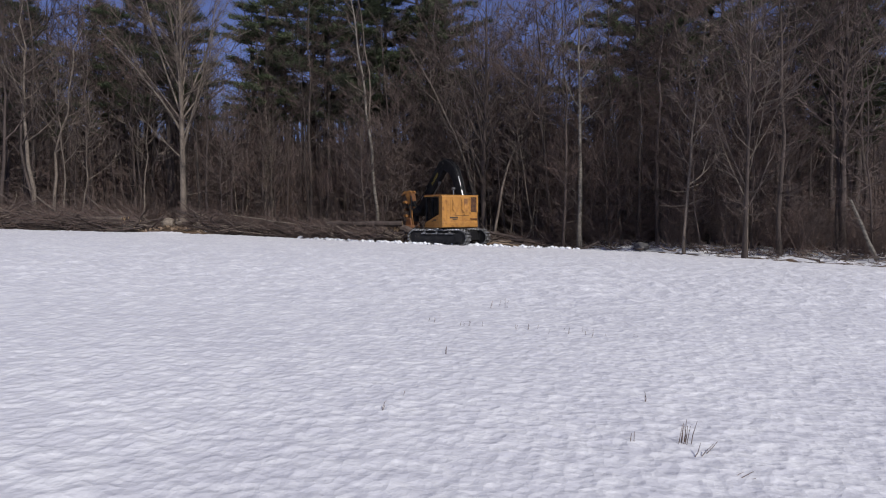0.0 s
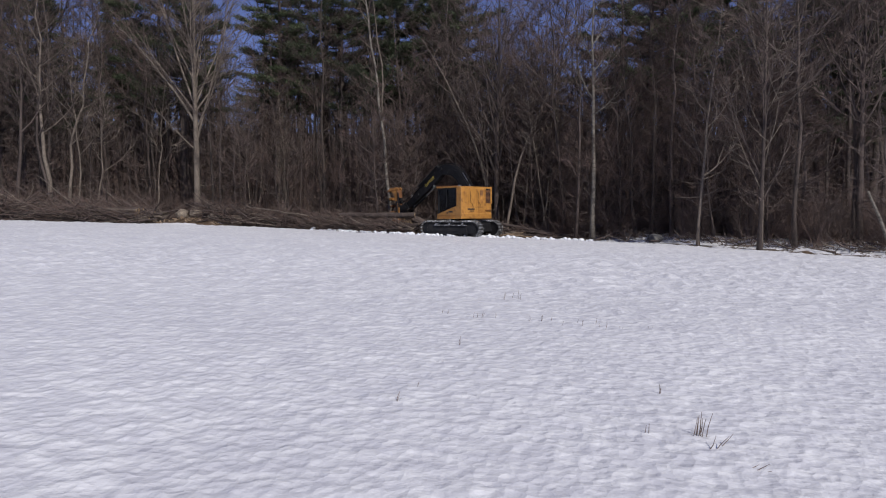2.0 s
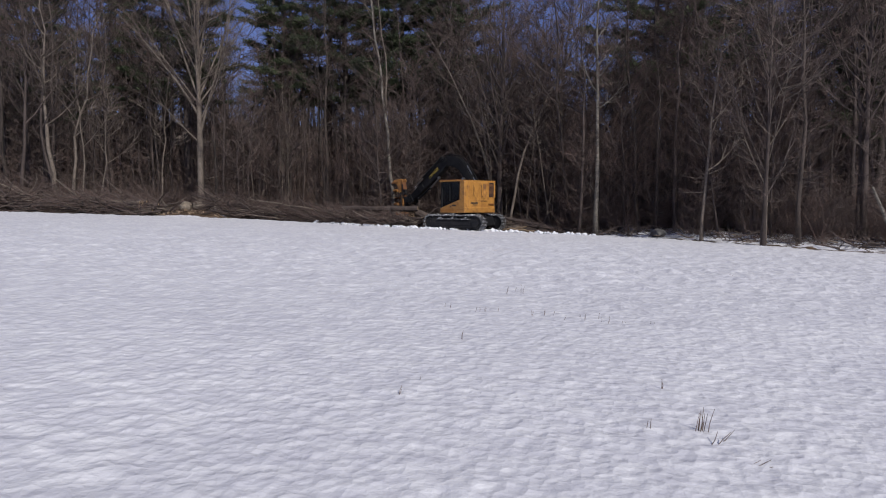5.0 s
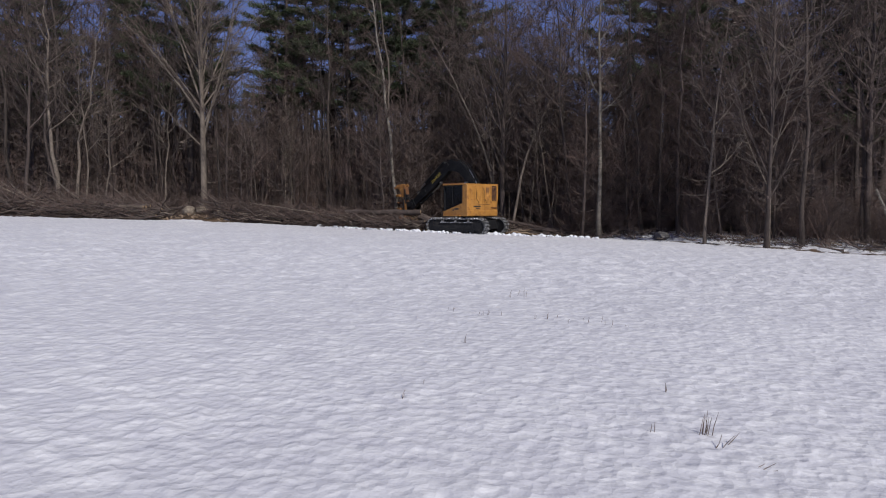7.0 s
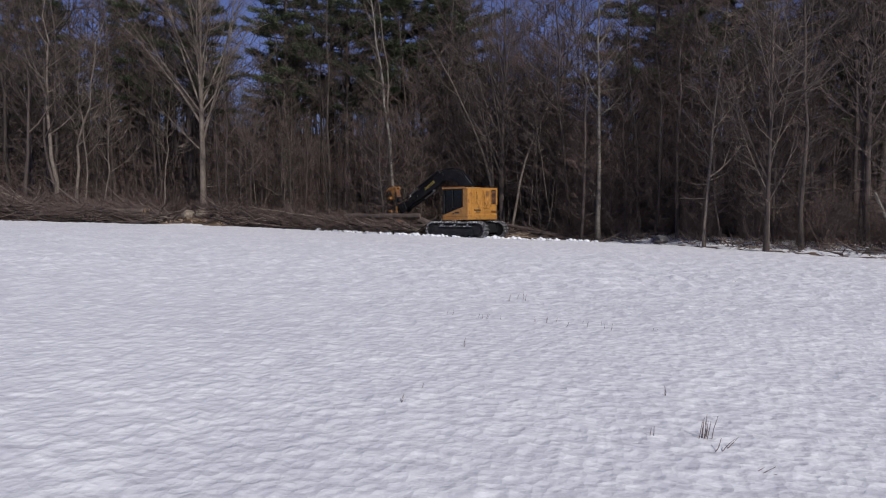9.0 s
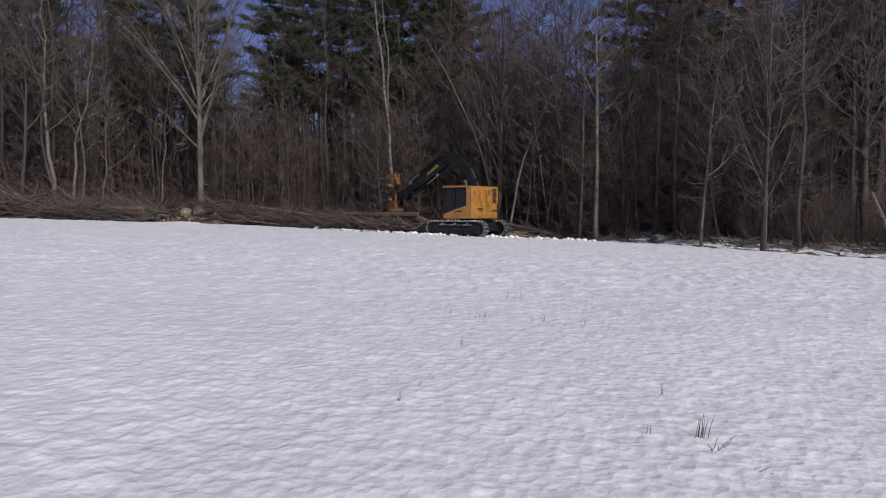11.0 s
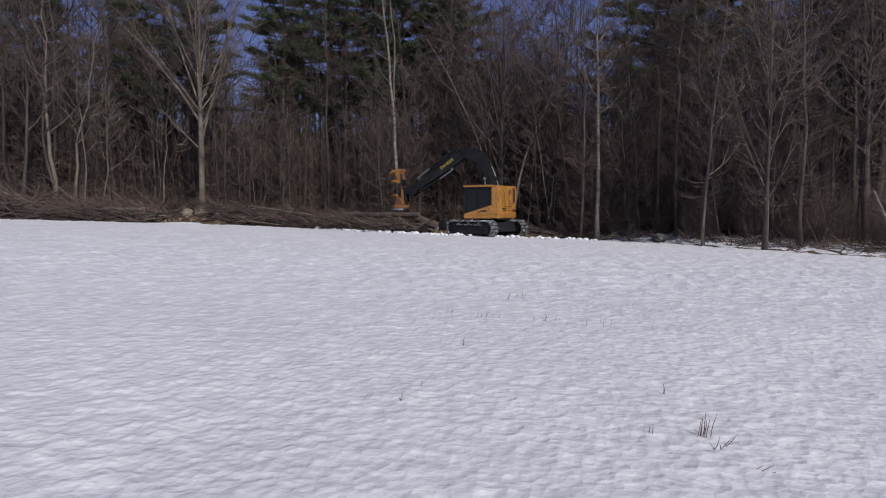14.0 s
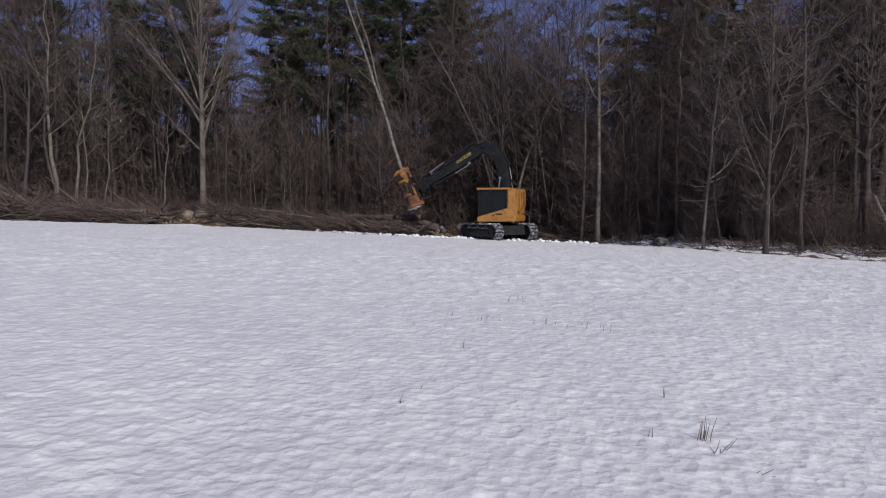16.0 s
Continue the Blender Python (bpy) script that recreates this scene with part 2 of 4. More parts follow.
def thing(name, label, category, group="", kind="", data=None):
    return tagged(new(name, data), label, category, group, kind)


# ---- the lie of the land ----
def edge_y(x):
    """How far off the field's edge runs."""
    return float(np.interp(x, [-60, -32, -20, -10, -4, 2, 8, 13, 16.5, 20, 26, 60], [50, 50.6, 52.4, 52.8, 49, 46.3, 44.5, 41.7, 36.6, 32.4, 27, 8]))


def step(a, b, x):
    t = min(1, max(0, (x - a) / (b - a)))
    return t * t * (3 - 2 * t)


def land(x, y):
    """Height of the ground without its small relief."""
    xs = max(-45, min(45, x))
    z = -0.0315 * (xs - 1.2)
    past = y - edge_y(x)
    z -= 0.28 * step(0, 2.5, past) * step(14, 8, x)
    z += 0.45 * step(0.5, 10, past) * step(8, 14, x)
    z -= 0.08 * math.exp(-((x + 5) / 9) ** 2) * step(30, 44, y) * step(70, 60, y)
    z += 0.85 * math.exp(-((x + 18.3) ** 2 / 5 + (y - 54.1) ** 2 / 1.5)) + 0.45 * math.exp(-((x - 0.3) ** 2 / 5 + (y - 53.4) ** 2 / 1.5))
    z += 26.0 * step(85, 240, y) + 6 * step(60, 160, abs(x)) * step(-20, 60, y)
    return z


def melt_cups(x, y):
    """Hollows that the sun melts into old snow, with sharp rims between them."""
    wx = 0.35 * noise.noise((x * 2.1, y * 2.1, 5.0))
    wy = 0.35 * noise.noise((x * 2.1, y * 2.1, 9.0))
    small = noise.voronoi((x * 7.4 + wx, y * 5.3 + wy, 0.0))[0][0]
    large = noise.voronoi((x * 3.6 + wx, y * 2.2 + wy, 4.0))[0][0]
    return 0.021 * small * small * step(26, 9, y) + (0.006 + 0.085 * step(7, 20, y)) * large * large - 0.015


def build_ground():
    def lines(lo, hi, first, fine, grow):
        """Lines first apart up to fine, then wider and wider."""
        out, w = [lo], first
        while out[-1] < hi:
            if out[-1] > fine:
                w *= grow
            out.append(out[-1] + w)
        return out

    ahead = lines(2.6, 2500, 0.035, 6.0, 1.0062)
    k = next(i for i, y in enumerate(ahead) if y > 58)
    ys = sorted(2.6 - a for a in lines(0.4, 2500, 0.4, 0.0, 1.35)) + ahead[:k] + lines(ahead[k], 2500, 0.4, 70, 1.05)
    half = [i * 0.0042 for i in range(int(0.74 / 0.0042) + 1)]
    wide = lines(0.3, 2500, 0.3, 0.0, 1.14)
    xs = [-0.74 - a for a in reversed(wide)] + [-a for a in reversed(half[1:])] + half + [0.74 + a for a in wide]
    verts, snow = [], []
    for y in ys:
        fan = min(max(y, 2.6), 90.0)
        for u in xs:
            x = u * fan if abs(u) < 0.74 else math.copysign(0.74 * fan + abs(u) - 0.74, u)
            z = land(x, y)
            past = y - edge_y(x)
            if 0 < y < 75 and abs(x) < 55:
                z += 0.05 * noise.noise((x * 0.25, y * 0.25, 3.1)) * step(0.5, 6, y)
                if past < 1:
                    if y > 2.4 and abs(u) < 0.74:
                        z += melt_cups(x, y)
                else:
                    z += 0.12 * noise.noise((x * 0.9, y * 0.9, 7.7))
                if -1.6 < past < 0.6 and -10 < x < 10:
                    z += (-0.05 + 0.16 * noise.noise((x * 1.7, y * 1.7, 4.4)) + 0.1 * noise.noise((x * 5, y * 5, 2.2))) * step(-1.2, -0.5, past) * step(0.5, 0.0, past) * step(10, 6, abs(x))
            verts.append((x, y, z))
            inside = step(0.25, -0.25, past + 0.5 * noise.noise((x * 0.5, y * 0.5, 1.7)))
            woods = 0.36 + 0.27 * step(6, 12, x) * step(16, 7, past) * step(0.8, 2.6, past) - 0.2 * step(12, 35, past)
            snow.append(max(inside, woods))
    w = len(xs)
    faces = [(j * w + i, j * w + i + 1, (j + 1) * w + i + 1, (j + 1) * w + i) for j in range(len(ys) - 1) for i in range(w - 1)]
    me = bpy.data.meshes.new("ground")
    me.from_pydata(verts, [], faces)
    me.materials.append(GROUND)
    me.attributes.new("snow", "FLOAT", "POINT").data.foreach_set("value", snow)
    smooth(me)
    thing("ground", "open field under crusted melting snow, leaf litter beneath the trees", "ground", kind="structure", data=me)


build_ground()


# ---- trees ----
def unit(az, el):
    return Vector((math.cos(az) * math.cos(el), math.sin(az) * math.cos(el), math.sin(el)))


def bend(rng, start, az, el, length, steps, up, wander):
    """A limb's line: it leaves at az and el and turns upwards as it goes."""
    pts, p = [start], start.copy()
    for _ in range(steps):
        p = p + unit(az, el) * (length / steps)
        pts.append(p)
        el = min(1.45, el + up + rng.uniform(-wander, wander))
        az += rng.uniform(-wander, wander) * 1.4
    return pts


def along(pts, s):
    k = min(len(pts) - 2, int(s * (len(pts) - 1)))
    w = s * (len(pts) - 1) - k
    return pts[k].lerp(pts[k + 1], w)


def bare_meshes(seed, h, r, fork=0.35, limbs=16, reach=0.26, lean=(0, 0), wander=0.06, twigs=5, low=6, steep=0.7, sides=7, top=0.97, thick=1.0, extra=()):
    """Trunk, limbs and twigs of a leafless tree."""
    rng = random.Random(seed)
    trunk, limb, twig, mains = Shape(), Shape(), Shape(), []
    n = 10
    pts, off = [], Vector((0, 0, 0))
    for i in range(n + 1):
        s = i / n
        pts.append(Vector((lean[0] * h * s ** 1.8, lean[1] * h * s ** 1.8, h * s - 0.25)) + off)
        off = off + Vector((rng.uniform(-1, 1), rng.uniform(-1, 1), 0)) * wander * h / n
    trunk.tube(pts, [r * (1.3 if i == 0 else 1 - 0.9 * i / n) for i in range(n + 1)], sides)

    def sprays(line, count, size):
        for _ in range(count):
            p = along(line, rng.uniform(0.25, 1))
            d = (line[-1] - line[0]).normalized()
            q = p + (d + Vector((rng.uniform(-1, 1), rng.uniform(-1, 1), rng.uniform(-0.5, 0.9)))).normalized() * size * rng.uniform(0.5, 1.3)
            twig.spike(p, q, 0.0085)

    def fine_branch(p, az, el, length):
        line = bend(rng, p, az, el, length, 3, 0.12, 0.2)
        limb.tube(line, [0.024, 0.018, 0.013, 0.006], 3, False)
        sprays(line, twigs, length * 0.45)

    for i in range(limbs):
        s = fork + (top - fork) * (i / limbs) ** 0.9
        az = i * 2.4 + rng.uniform(-0.5, 0.5)
        length = h * reach * (1.25 - s) * rng.uniform(0.7, 1.3)
        rad = r * (1 - 0.9 * s) * rng.uniform(0.45, 0.75) * thick
        line = bend(rng, along(pts, s), az, steep + rng.uniform(-0.25, 0.25), length, 5, 0.1, 0.12)
        mains.append(Shape().tube(line, [rad, rad * 0.8, rad * 0.62, rad * 0.45, rad * 0.28, 0.012], 5, False))
        for _ in range(int(5 + length)):
            t = rng.uniform(0.2, 1)
            fine_branch(along(line, t), az + rng.choice((-1, 1)) * rng.uniform(0.4, 1.2), rng.uniform(0.1, 1.0), length * rng.uniform(0.2, 0.42) + 0.4)
    for s, az, el, length, rad, up in extra:
        az, el = radians(az), radians(el)
        line = bend(rng, along(pts, s), az, el, length, 6, up, 0.06)
        mains.append(Shape().tube(line, [rad * (1 - 0.13 * k) for k in range(7)], 6, False))
        for _ in range(int(3 + 2 * length)):
            fine_branch(along(line, rng.uniform(0.3, 1)), az + rng.uniform(-1.2, 1.2), rng.uniform(0.2, 1.1), rng.uniform(0.7, 2.4))
    for _ in range(low):
        s = rng.uniform(0.1, fork + 0.1)
        fine_branch(along(pts, s), rng.uniform(0, 6.28), rng.uniform(-0.2, 0.6), rng.uniform(0.8, 2.2))
    return trunk, mains, limb, twig


def bare_tree(name, label, seed, h, r, bark, twig_mat=None, split=False, **kw):
    """A leafless tree. split: its main limbs are parts of their own."""
    t, mains, l, w = bare_meshes(seed, h, r, **kw)
    root = thing(name, label, "tree")
    part("trunk", t, bark, root, soft=True)
    if split:
        for s in mains:
            part("limb", s, bark, root, soft=True)
    else:
        for s in mains:
            l.add(s.v, s.f)
    tagged(part("branchwork", l, bark, root), kind="stuff")
    tagged(part("twig_spray", w, twig_mat or TWIG, root), kind="stuff")
    return root


def pine_tree(seed, h, r, first=0.4, width=4.2, whorls=14):
    """A white pine: a bare lower trunk, long level boughs, needles in flat ragged plates."""
    rng = random.Random(seed)
    trunk, limb, tuft = Shape(), Shape(), Shape()
    pts = [Vector((0.15 * math.sin(i * 0.9 + seed), 0.12 * math.cos(i * 1.1), h * i / 10 - 0.2)) for i in range(11)]
    trunk.tube(pts, [r * (1.2 if i == 0 else 1 - 0.92 * i / 10) for i in range(11)], 8)
    for k in range(whorls):
        s = first + (1 - first) * k / whorls + rng.uniform(-0.015, 0.015)
        for j in range(rng.randint(3, 5)):
            az = rng.uniform(0, 6.28)
            length = width * (1.1 - max(0.0, (s - first) / (1 - first)) ** 1.5 * 0.8) * rng.uniform(0.45, 1.2) * (0.65 if k == 0 else 1)
            line = bend(rng, along(pts, min(0.99, s)), az, rng.uniform(-0.15, 0.25), length, 4, 0.06, 0.12)
            limb.tube(line, [0.07, 0.055, 0.04, 0.025, 0.008], 4, False)
            for _ in range(int(4 + 3.0 * length)):
                t = rng.uniform(0.28, 1.0)
                p = along(line, t)
                q = p + unit(az + rng.choice((-1, 1)) * rng.uniform(0.2, 1.2), rng.uniform(-0.15, 0.35)) * rng.uniform(0.3, 1.1) * (1.3 - 0.6 * t)
                limb.spike(p, q, 0.012)
                for _ in range(40):
                    a = p.lerp(q, rng.uniform(0.2, 1.1)) + Vector((rng.gauss(0, 0.19), rng.gauss(0, 0.19), rng.gauss(0.04, 0.07)))
                    tuft.blade(a, a + unit(az + rng.uniform(-2.2, 2.2), rng.uniform(-0.2, 1.0)) * rng.uniform(0.25, 0.5), 0.036)
    for _ in range(14):
        p = along(pts, rng.uniform(0.12, first))
        limb.spike(p, p + unit(rng.uniform(0, 6.28), rng.uniform(-0.2, 0.3)) * rng.uniform(0.5, 2.0), 0.03)
    root = thing("pine_tree", "tall dark green white pine with a bare lower trunk", "tree", "pines in the woods")
    part("trunk", trunk, BARK_PINE, root, soft=True)
    tagged(part("branchwork", limb, BARK_PINE, root), kind="stuff")
    tagged(part("crown", tuft, NEEDLE, root, "dark green needles in flat layers"), kind="stuff")
    return root


def stand(ob, x, y, turn=0.0, scale=1.0, tilt=(0, 0)):
    ob.scale = (scale,) * 3
    ob.matrix_basis = pose(x, y, land(x, y), tilt[0], tilt[1], turn) @ Matrix.Diagonal((scale, scale, scale, 1))
    return ob


def again(ob, x, y, turn=0.0, scale=1.0, tilt=(0, 0)):
    """Another tree of the same growth."""
    c = copy_thing(ob, pose(x, y, land(x, y), tilt[0], tilt[1], turn))
    return stand(c, x, y, turn, scale, tilt)


def named_trees():
    """The trees along the edge that stand out one by one."""
    stand(bare_tree("maple_tree", "large leafless maple with pale spreading limbs beside the boulders", 3, 23, 0.29, BARK_PALE, split=True, fork=0.4, limbs=16, top=0.8, reach=0.42, steep=1.2, thick=0.8, twigs=4, wander=0.015, low=2,
                    extra=((0.36, 185, 60, 9.0, 0.11, -0.03), (0.42, 175, 70, 10, 0.1, 0.01), (0.29, 5, 76, 12, 0.12, 0.02), (0.4, 170, 52, 8, 0.07, 0.03), (0.45, 12, 55, 7, 0.07, 0.04), (0.5, 190, 66, 8, 0.07, 0.02), (0.34, 350, 62, 7.5, 0.08, 0.05), (0.27, 190, 44, 4.2, 0.06, 0.02), (0.48, 0, 24, 3.2, 0.05, 0.03), (0.4, 100, 70, 9, 0.09, 0.02), (0.42, 20, 68, 9, 0.09, 0.03), (0.38, 280, 74, 9, 0.09, 0.01))), -18.8, 56, 0)
    stand(bare_tree("birch_tree", "leafless tree with patchy pale bark", 11, 19, 0.17, BARK_BIRCH, split=True, fork=0.45, limbs=12, reach=0.2, wander=0.04), 10.2, 46.5, 20)
    stand(bare_tree("leaning_tree", "pale leafless tree leaning out over its neighbours", 12, 15, 0.12, BARK_PALE, split=True, fork=0.5, limbs=9, reach=0.2, lean=(0.38, 0), wander=0.07), 5.0, 51)
    stand(bare_tree("bare_tree", "leafless tree with many upright stems behind the machine", 13, 20, 0.23, BARK, split=True, fork=0.2, limbs=18, top=0.7, reach=0.4, steep=1.1, wander=0.05, low=12, twigs=8), 4.5, 53, 70)
    stand(bare_tree("bare_tree", "leafless tree with a crooked pale limb", 14, 15, 0.14, BARK_PALE, split=True, fork=0.5, limbs=9, reach=0.3, lean=(-0.35, 0), wander=0.05), 4.3, 53.4)
    stand(bare_tree("bare_tree", "many-stemmed leafless tree at the snow's edge", 15, 17, 0.12, BARK, split=True, fork=0.16, limbs=10, top=0.7, thick=0.75, reach=0.36, steep=1.3, wander=0.02, twigs=6), 16.6, 36.4, 15)
    stand(bare_tree("bare_tree", "many-stemmed leafless tree at the snow's edge", 16, 16, 0.085, BARK_PALE, split=True, fork=0.2, limbs=14, reach=0.4, steep=1.05, wander=0.02, twigs=6), 16.95, 36.9, 95)
    stand(bare_tree("bare_tree", "slim leafless tree at the snow's edge", 17, 14, 0.1, BARK_PALE, split=True, fork=0.3, limbs=12, reach=0.25, lean=(0.08, 0), wander=0.05), 14.7, 39.8)
    stand(bare_tree("bare_tree", "forked leafless tree with grey bark", 18, 18, 0.17, BARK, split=True, fork=0.36, limbs=13, top=0.65, thick=1.15, reach=0.42, steep=1.0, wander=0.06), 22.8, 38)
    for i, (x, y, h, r, lean) in enumerate(((-29.8, 55.5, 17, 0.15, -0.16), (-29.6, 55.6, 18, 0.2, 0.02), (-28.4, 55.8, 16, 0.15, 0.14), (-32.6, 55.4, 18, 0.17, -0.05), (-26.9, 56, 11, 0.09, 0.08), (-22.7, 57.5, 13, 0.08, 0.02), (-33.4, 56.0, 15, 0.11, 0.1), (-27.9, 55.6, 14, 0.09, -0.08))):
        stand(bare_tree("bare_tree", "leafless tree with pale twisted trunk behind the log pile", 30 + i, h, r, (BARK_PALE, BARK)[i % 3 == 0], split=True, fork=0.4, limbs=11, reach=0.3, lean=(lean, 0), wander=0.2), x, y)
    pines = [pine_tree(5, 27, 0.34, 0.42, 3.5, 13), pine_tree(6, 29, 0.44, 0.38, 6.3, 14), pine_tree(7, 26, 0.38, 0.4, 5.4, 12)]
    places = ((-13.6, 62, 0), (-8.6, 66, 1), (-0.6, 65, 1))
    for x, y, k in places:
        stand(pines[k], x, y, 37 * x) if (x, y, k) in (places[0], places[1]) else again(pines[k], x, y, 211)
    stand(pines[2], 18.8, 60, 10)
    for x, y, k, s in ((-12.4, 64.5, 0, 0.9), (-35, 64, 2, 0.78), (-40.5, 67, 2, 0.82), (-30.5, 69, 0, 0.8), (27.2, 45.5, 2, 0.62), (31.0, 50, 0, 0.66), (-3.6, 67, 1, 1.0), (1.6, 64, 2, 1.0), (0.4, 69, 0, 1.05), (-10.8, 70, 1, 1.0), (-5.6, 62, 2, 1.0), (17, 57, 1, 1.0), (22.5, 56, 1, 0.95), (-22.5, 64, 1, 0.95), (-26.5, 69, 1, 0.95), (-4.5, 71, 0, 1.0), (-43, 76, 1, 0.9), (26.5, 63, 1, 0.95), (31, 55, 1, 1.0), (29, 47, 2, 0.8),
                       (22, 70, 0, 1.05), (-36, 82, 2, 1.0), (37, 66, 1, 1.0), (-19, 80, 0, 1.0), (34, 42, 2, 0.85), (-50, 70, 1, 1.0), (44, 58, 0, 1.0)):
        again(pines[k], x, y, 57 * x + 13 * y, s)


def woods():
    """The wood behind the edge: trees of a few growths, at random."""
    rng = random.Random(77)
    kinds = []
    for i in range(9):
        slim = i % 3 == 2
        ob = bare_tree("bare_tree", "leafless young tree among the woods" if slim else "leafless grey-brown hardwood tree in the woods", 200 + i, 12 if slim else rng.uniform(17, 22), 0.06 if slim else rng.uniform(0.1, 0.17), BARK if i % 7 else BARK_PINE,
                       TWIG if i % 2 else TWIG_RED, fork=0.3 if slim else rng.uniform(0.35, 0.5), limbs=13 if slim else 14, reach=0.32, wander=0.11, twigs=10, low=26, sides=6, steep=0.6)
        tagged(ob, group="trees of the wood")
        kinds.append((ob, [True]))
    count = 0
    while count < 240:
        y = rng.uniform(33, 92)
        x = rng.uniform(-0.7, 0.7) * y
        past = y - edge_y(x)
        if (-0.3 < x / y < -0.24 and y > 57) or past < 1.2 or (abs(x - 2.5) < 6.0 and y < 55) or (-22 < x < -3 and past < 3) or (x < -20 and past < 8) or (x > 12 and past < 4) or rng.random() > 1.15 - past / 60:
            continue
        ob, fresh = kinds[rng.randrange(9)]
        turn, sc, tilt = rng.uniform(0, 360), rng.uniform(0.75, 1.2), (rng.gauss(0, 2.5), rng.gauss(0, 2.5))
        if fresh[0]:
            stand(ob, x, y, turn, sc, tilt)
            fresh[0] = False
        else:
            again(ob, x, y, turn, sc, tilt)
        count += 1
    for _ in range(16):
        y = rng.uniform(58, 74)
        again(kinds[rng.randrange(9)][0], y * rng.uniform(-0.64, -0.4), y, rng.uniform(0, 360), rng.uniform(1.1, 1.3), (rng.gauss(0, 2), rng.gauss(0, 2)))
    for k in range(26):
        y = rng.uniform(50, 60)
        x = rng.uniform(5.5, 13) if k < 16 else rng.uniform(-6, 5)
        again(kinds[(2, 5, 8)[k % 3]][0], x, max(y, 56) if x < 5.5 else y, rng.uniform(0, 360), rng.uniform(0.8, 1.25), (rng.gauss(0, 3), rng.gauss(0, 3)))
    for _ in range(12):
        x = rng.uniform(3.5, 11)
        again(kinds[rng.choice((1, 4, 2))][0], x, rng.uniform(55, 60) if x < 8.5 else rng.uniform(50, 58), rng.uniform(0, 360), rng.uniform(0.75, 1.0), (rng.gauss(0, 4), rng.gauss(0, 4)))
    for _ in range(34):
        x = rng.uniform(-2, 10)
        again(kinds[rng.choice((2, 5, 8, 1, 4))][0], x, rng.uniform(54.5, 62) if x < 6 else rng.uniform(50, 60), rng.uniform(0, 360), rng.uniform(0.75, 1.1), (rng.gauss(0, 4), rng.gauss(0, 4)))
    for _ in range(26):
        y = rng.uniform(41, 52)
        x = y * rng.uniform(0.25, 0.5)
        if y - edge_y(x) > 3.5:
            again(kinds[rng.choice((2, 8, 8, 4))][0], x, y, rng.uniform(0, 360), rng.uniform(0.7, 1.15), (rng.gauss(0, 4), rng.gauss(0, 4)))
    bushy = []
    for i in range(3):
        ob = bare_tree("bushy_tree", "low leafless tree with dense reddish-brown twigs", 260 + i, 8.5 + i, 0.07, BARK, TWIG_RED, fork=0.12, limbs=20, reach=0.42, wander=0.1, twigs=14, low=22, sides=6, steep=0.75)
        bushy.append(tagged(ob, group="bushy trees under the wood"))
    for k, (x, past) in enumerate(((12.6, 5.5), (14.2, 6.5), (11.4, 8), (15.6, 9), (17.4, 9), (13.2, 10), (20.5, 8.5), (9.4, 8.5), (7.6, 9.5), (10.4, 5.0), (5.6, 10), (18.8, 6.5), (3.4, 10.5), (-15.2, 7.5), (-12.4, 6.5), (-9.8, 8), (-6.2, 7), (-13.6, 10), (-3.4, 9))):
        (stand if k < 3 else again)(bushy[k % 3], x, edge_y(x) + past, 83 * k, 0.85 + 0.05 * (k % 7))
    poles = []
    for i in range(3):
        ob = bare_tree("pole_tree", "thin straight leafless young tree at the wood's edge", 240 + i, 11 + i, 0.055 + 0.012 * i, (BARK_PALE, BARK, BARK_PALE)[i], fork=0.5, limbs=8, reach=0.2, wander=0.1, twigs=5, low=5, sides=6, steep=0.9)
        poles.append(tagged(ob, group="young trees at the edge"))
    for k in range(48):
        x = rng.uniform(2.6, 13) if k < 26 else rng.uniform(-17, -3)
        y = edge_y(x) + rng.uniform(5.5, 12)
        (stand if k < 3 else again)(poles[k % 3], x, y, rng.uniform(0, 360), rng.uniform(0.7, 1.15), (rng.gauss(0, 4.5), rng.gauss(0, 4.5)))
    # the depth of the wood, too far off to count
    far, haze, under = Shape(), Shape(), Shape()
    for k in range(1560):
        y = rng.uniform(68, 175) if k < 1100 else rng.uniform(170, 240) if k < 1400 else rng.uniform(70, 130)
        x = (rng.uniform(-0.75, 0.75) if k < 1400 else rng.uniform(-0.31, -0.225)) * y
        h, r = rng.uniform(13, 24) * (0.55 if -0.295 < x / y < -0.24 else 0.7 if 0.1 < x / y < 0.24 else 1.0), rng.uniform(0.08, 0.22)
        p = Vector((x, y, land(x, y) - 0.2))
        lean = Vector((rng.gauss(0, 0.05), rng.gauss(0, 0.05), 1))
        pts = [p, p + lean * h * 0.35, p + lean * h * 0.7 + Vector((rng.gauss(0, 0.4), 0, 0)), p + lean * h]
        far.tube(pts, [r, r * 0.75, r * 0.45, 0.02], 4, False)
        for _ in range(32):
            a = along(pts, rng.uniform(0.15, 1))
            b = a + unit(rng.uniform(0, 6.28), rng.uniform(0.1, 1.1)) * rng.uniform(0.8, 3.4)
            haze.spike(a, b, 0.027)
            for _ in range(2):
                c = a.lerp(b, rng.uniform(0.3, 1))
                haze.spike(c, c + unit(rng.uniform(0, 6.28), rng.uniform(0, 1.2)) * rng.uniform(0.5, 1.5), 0.018)
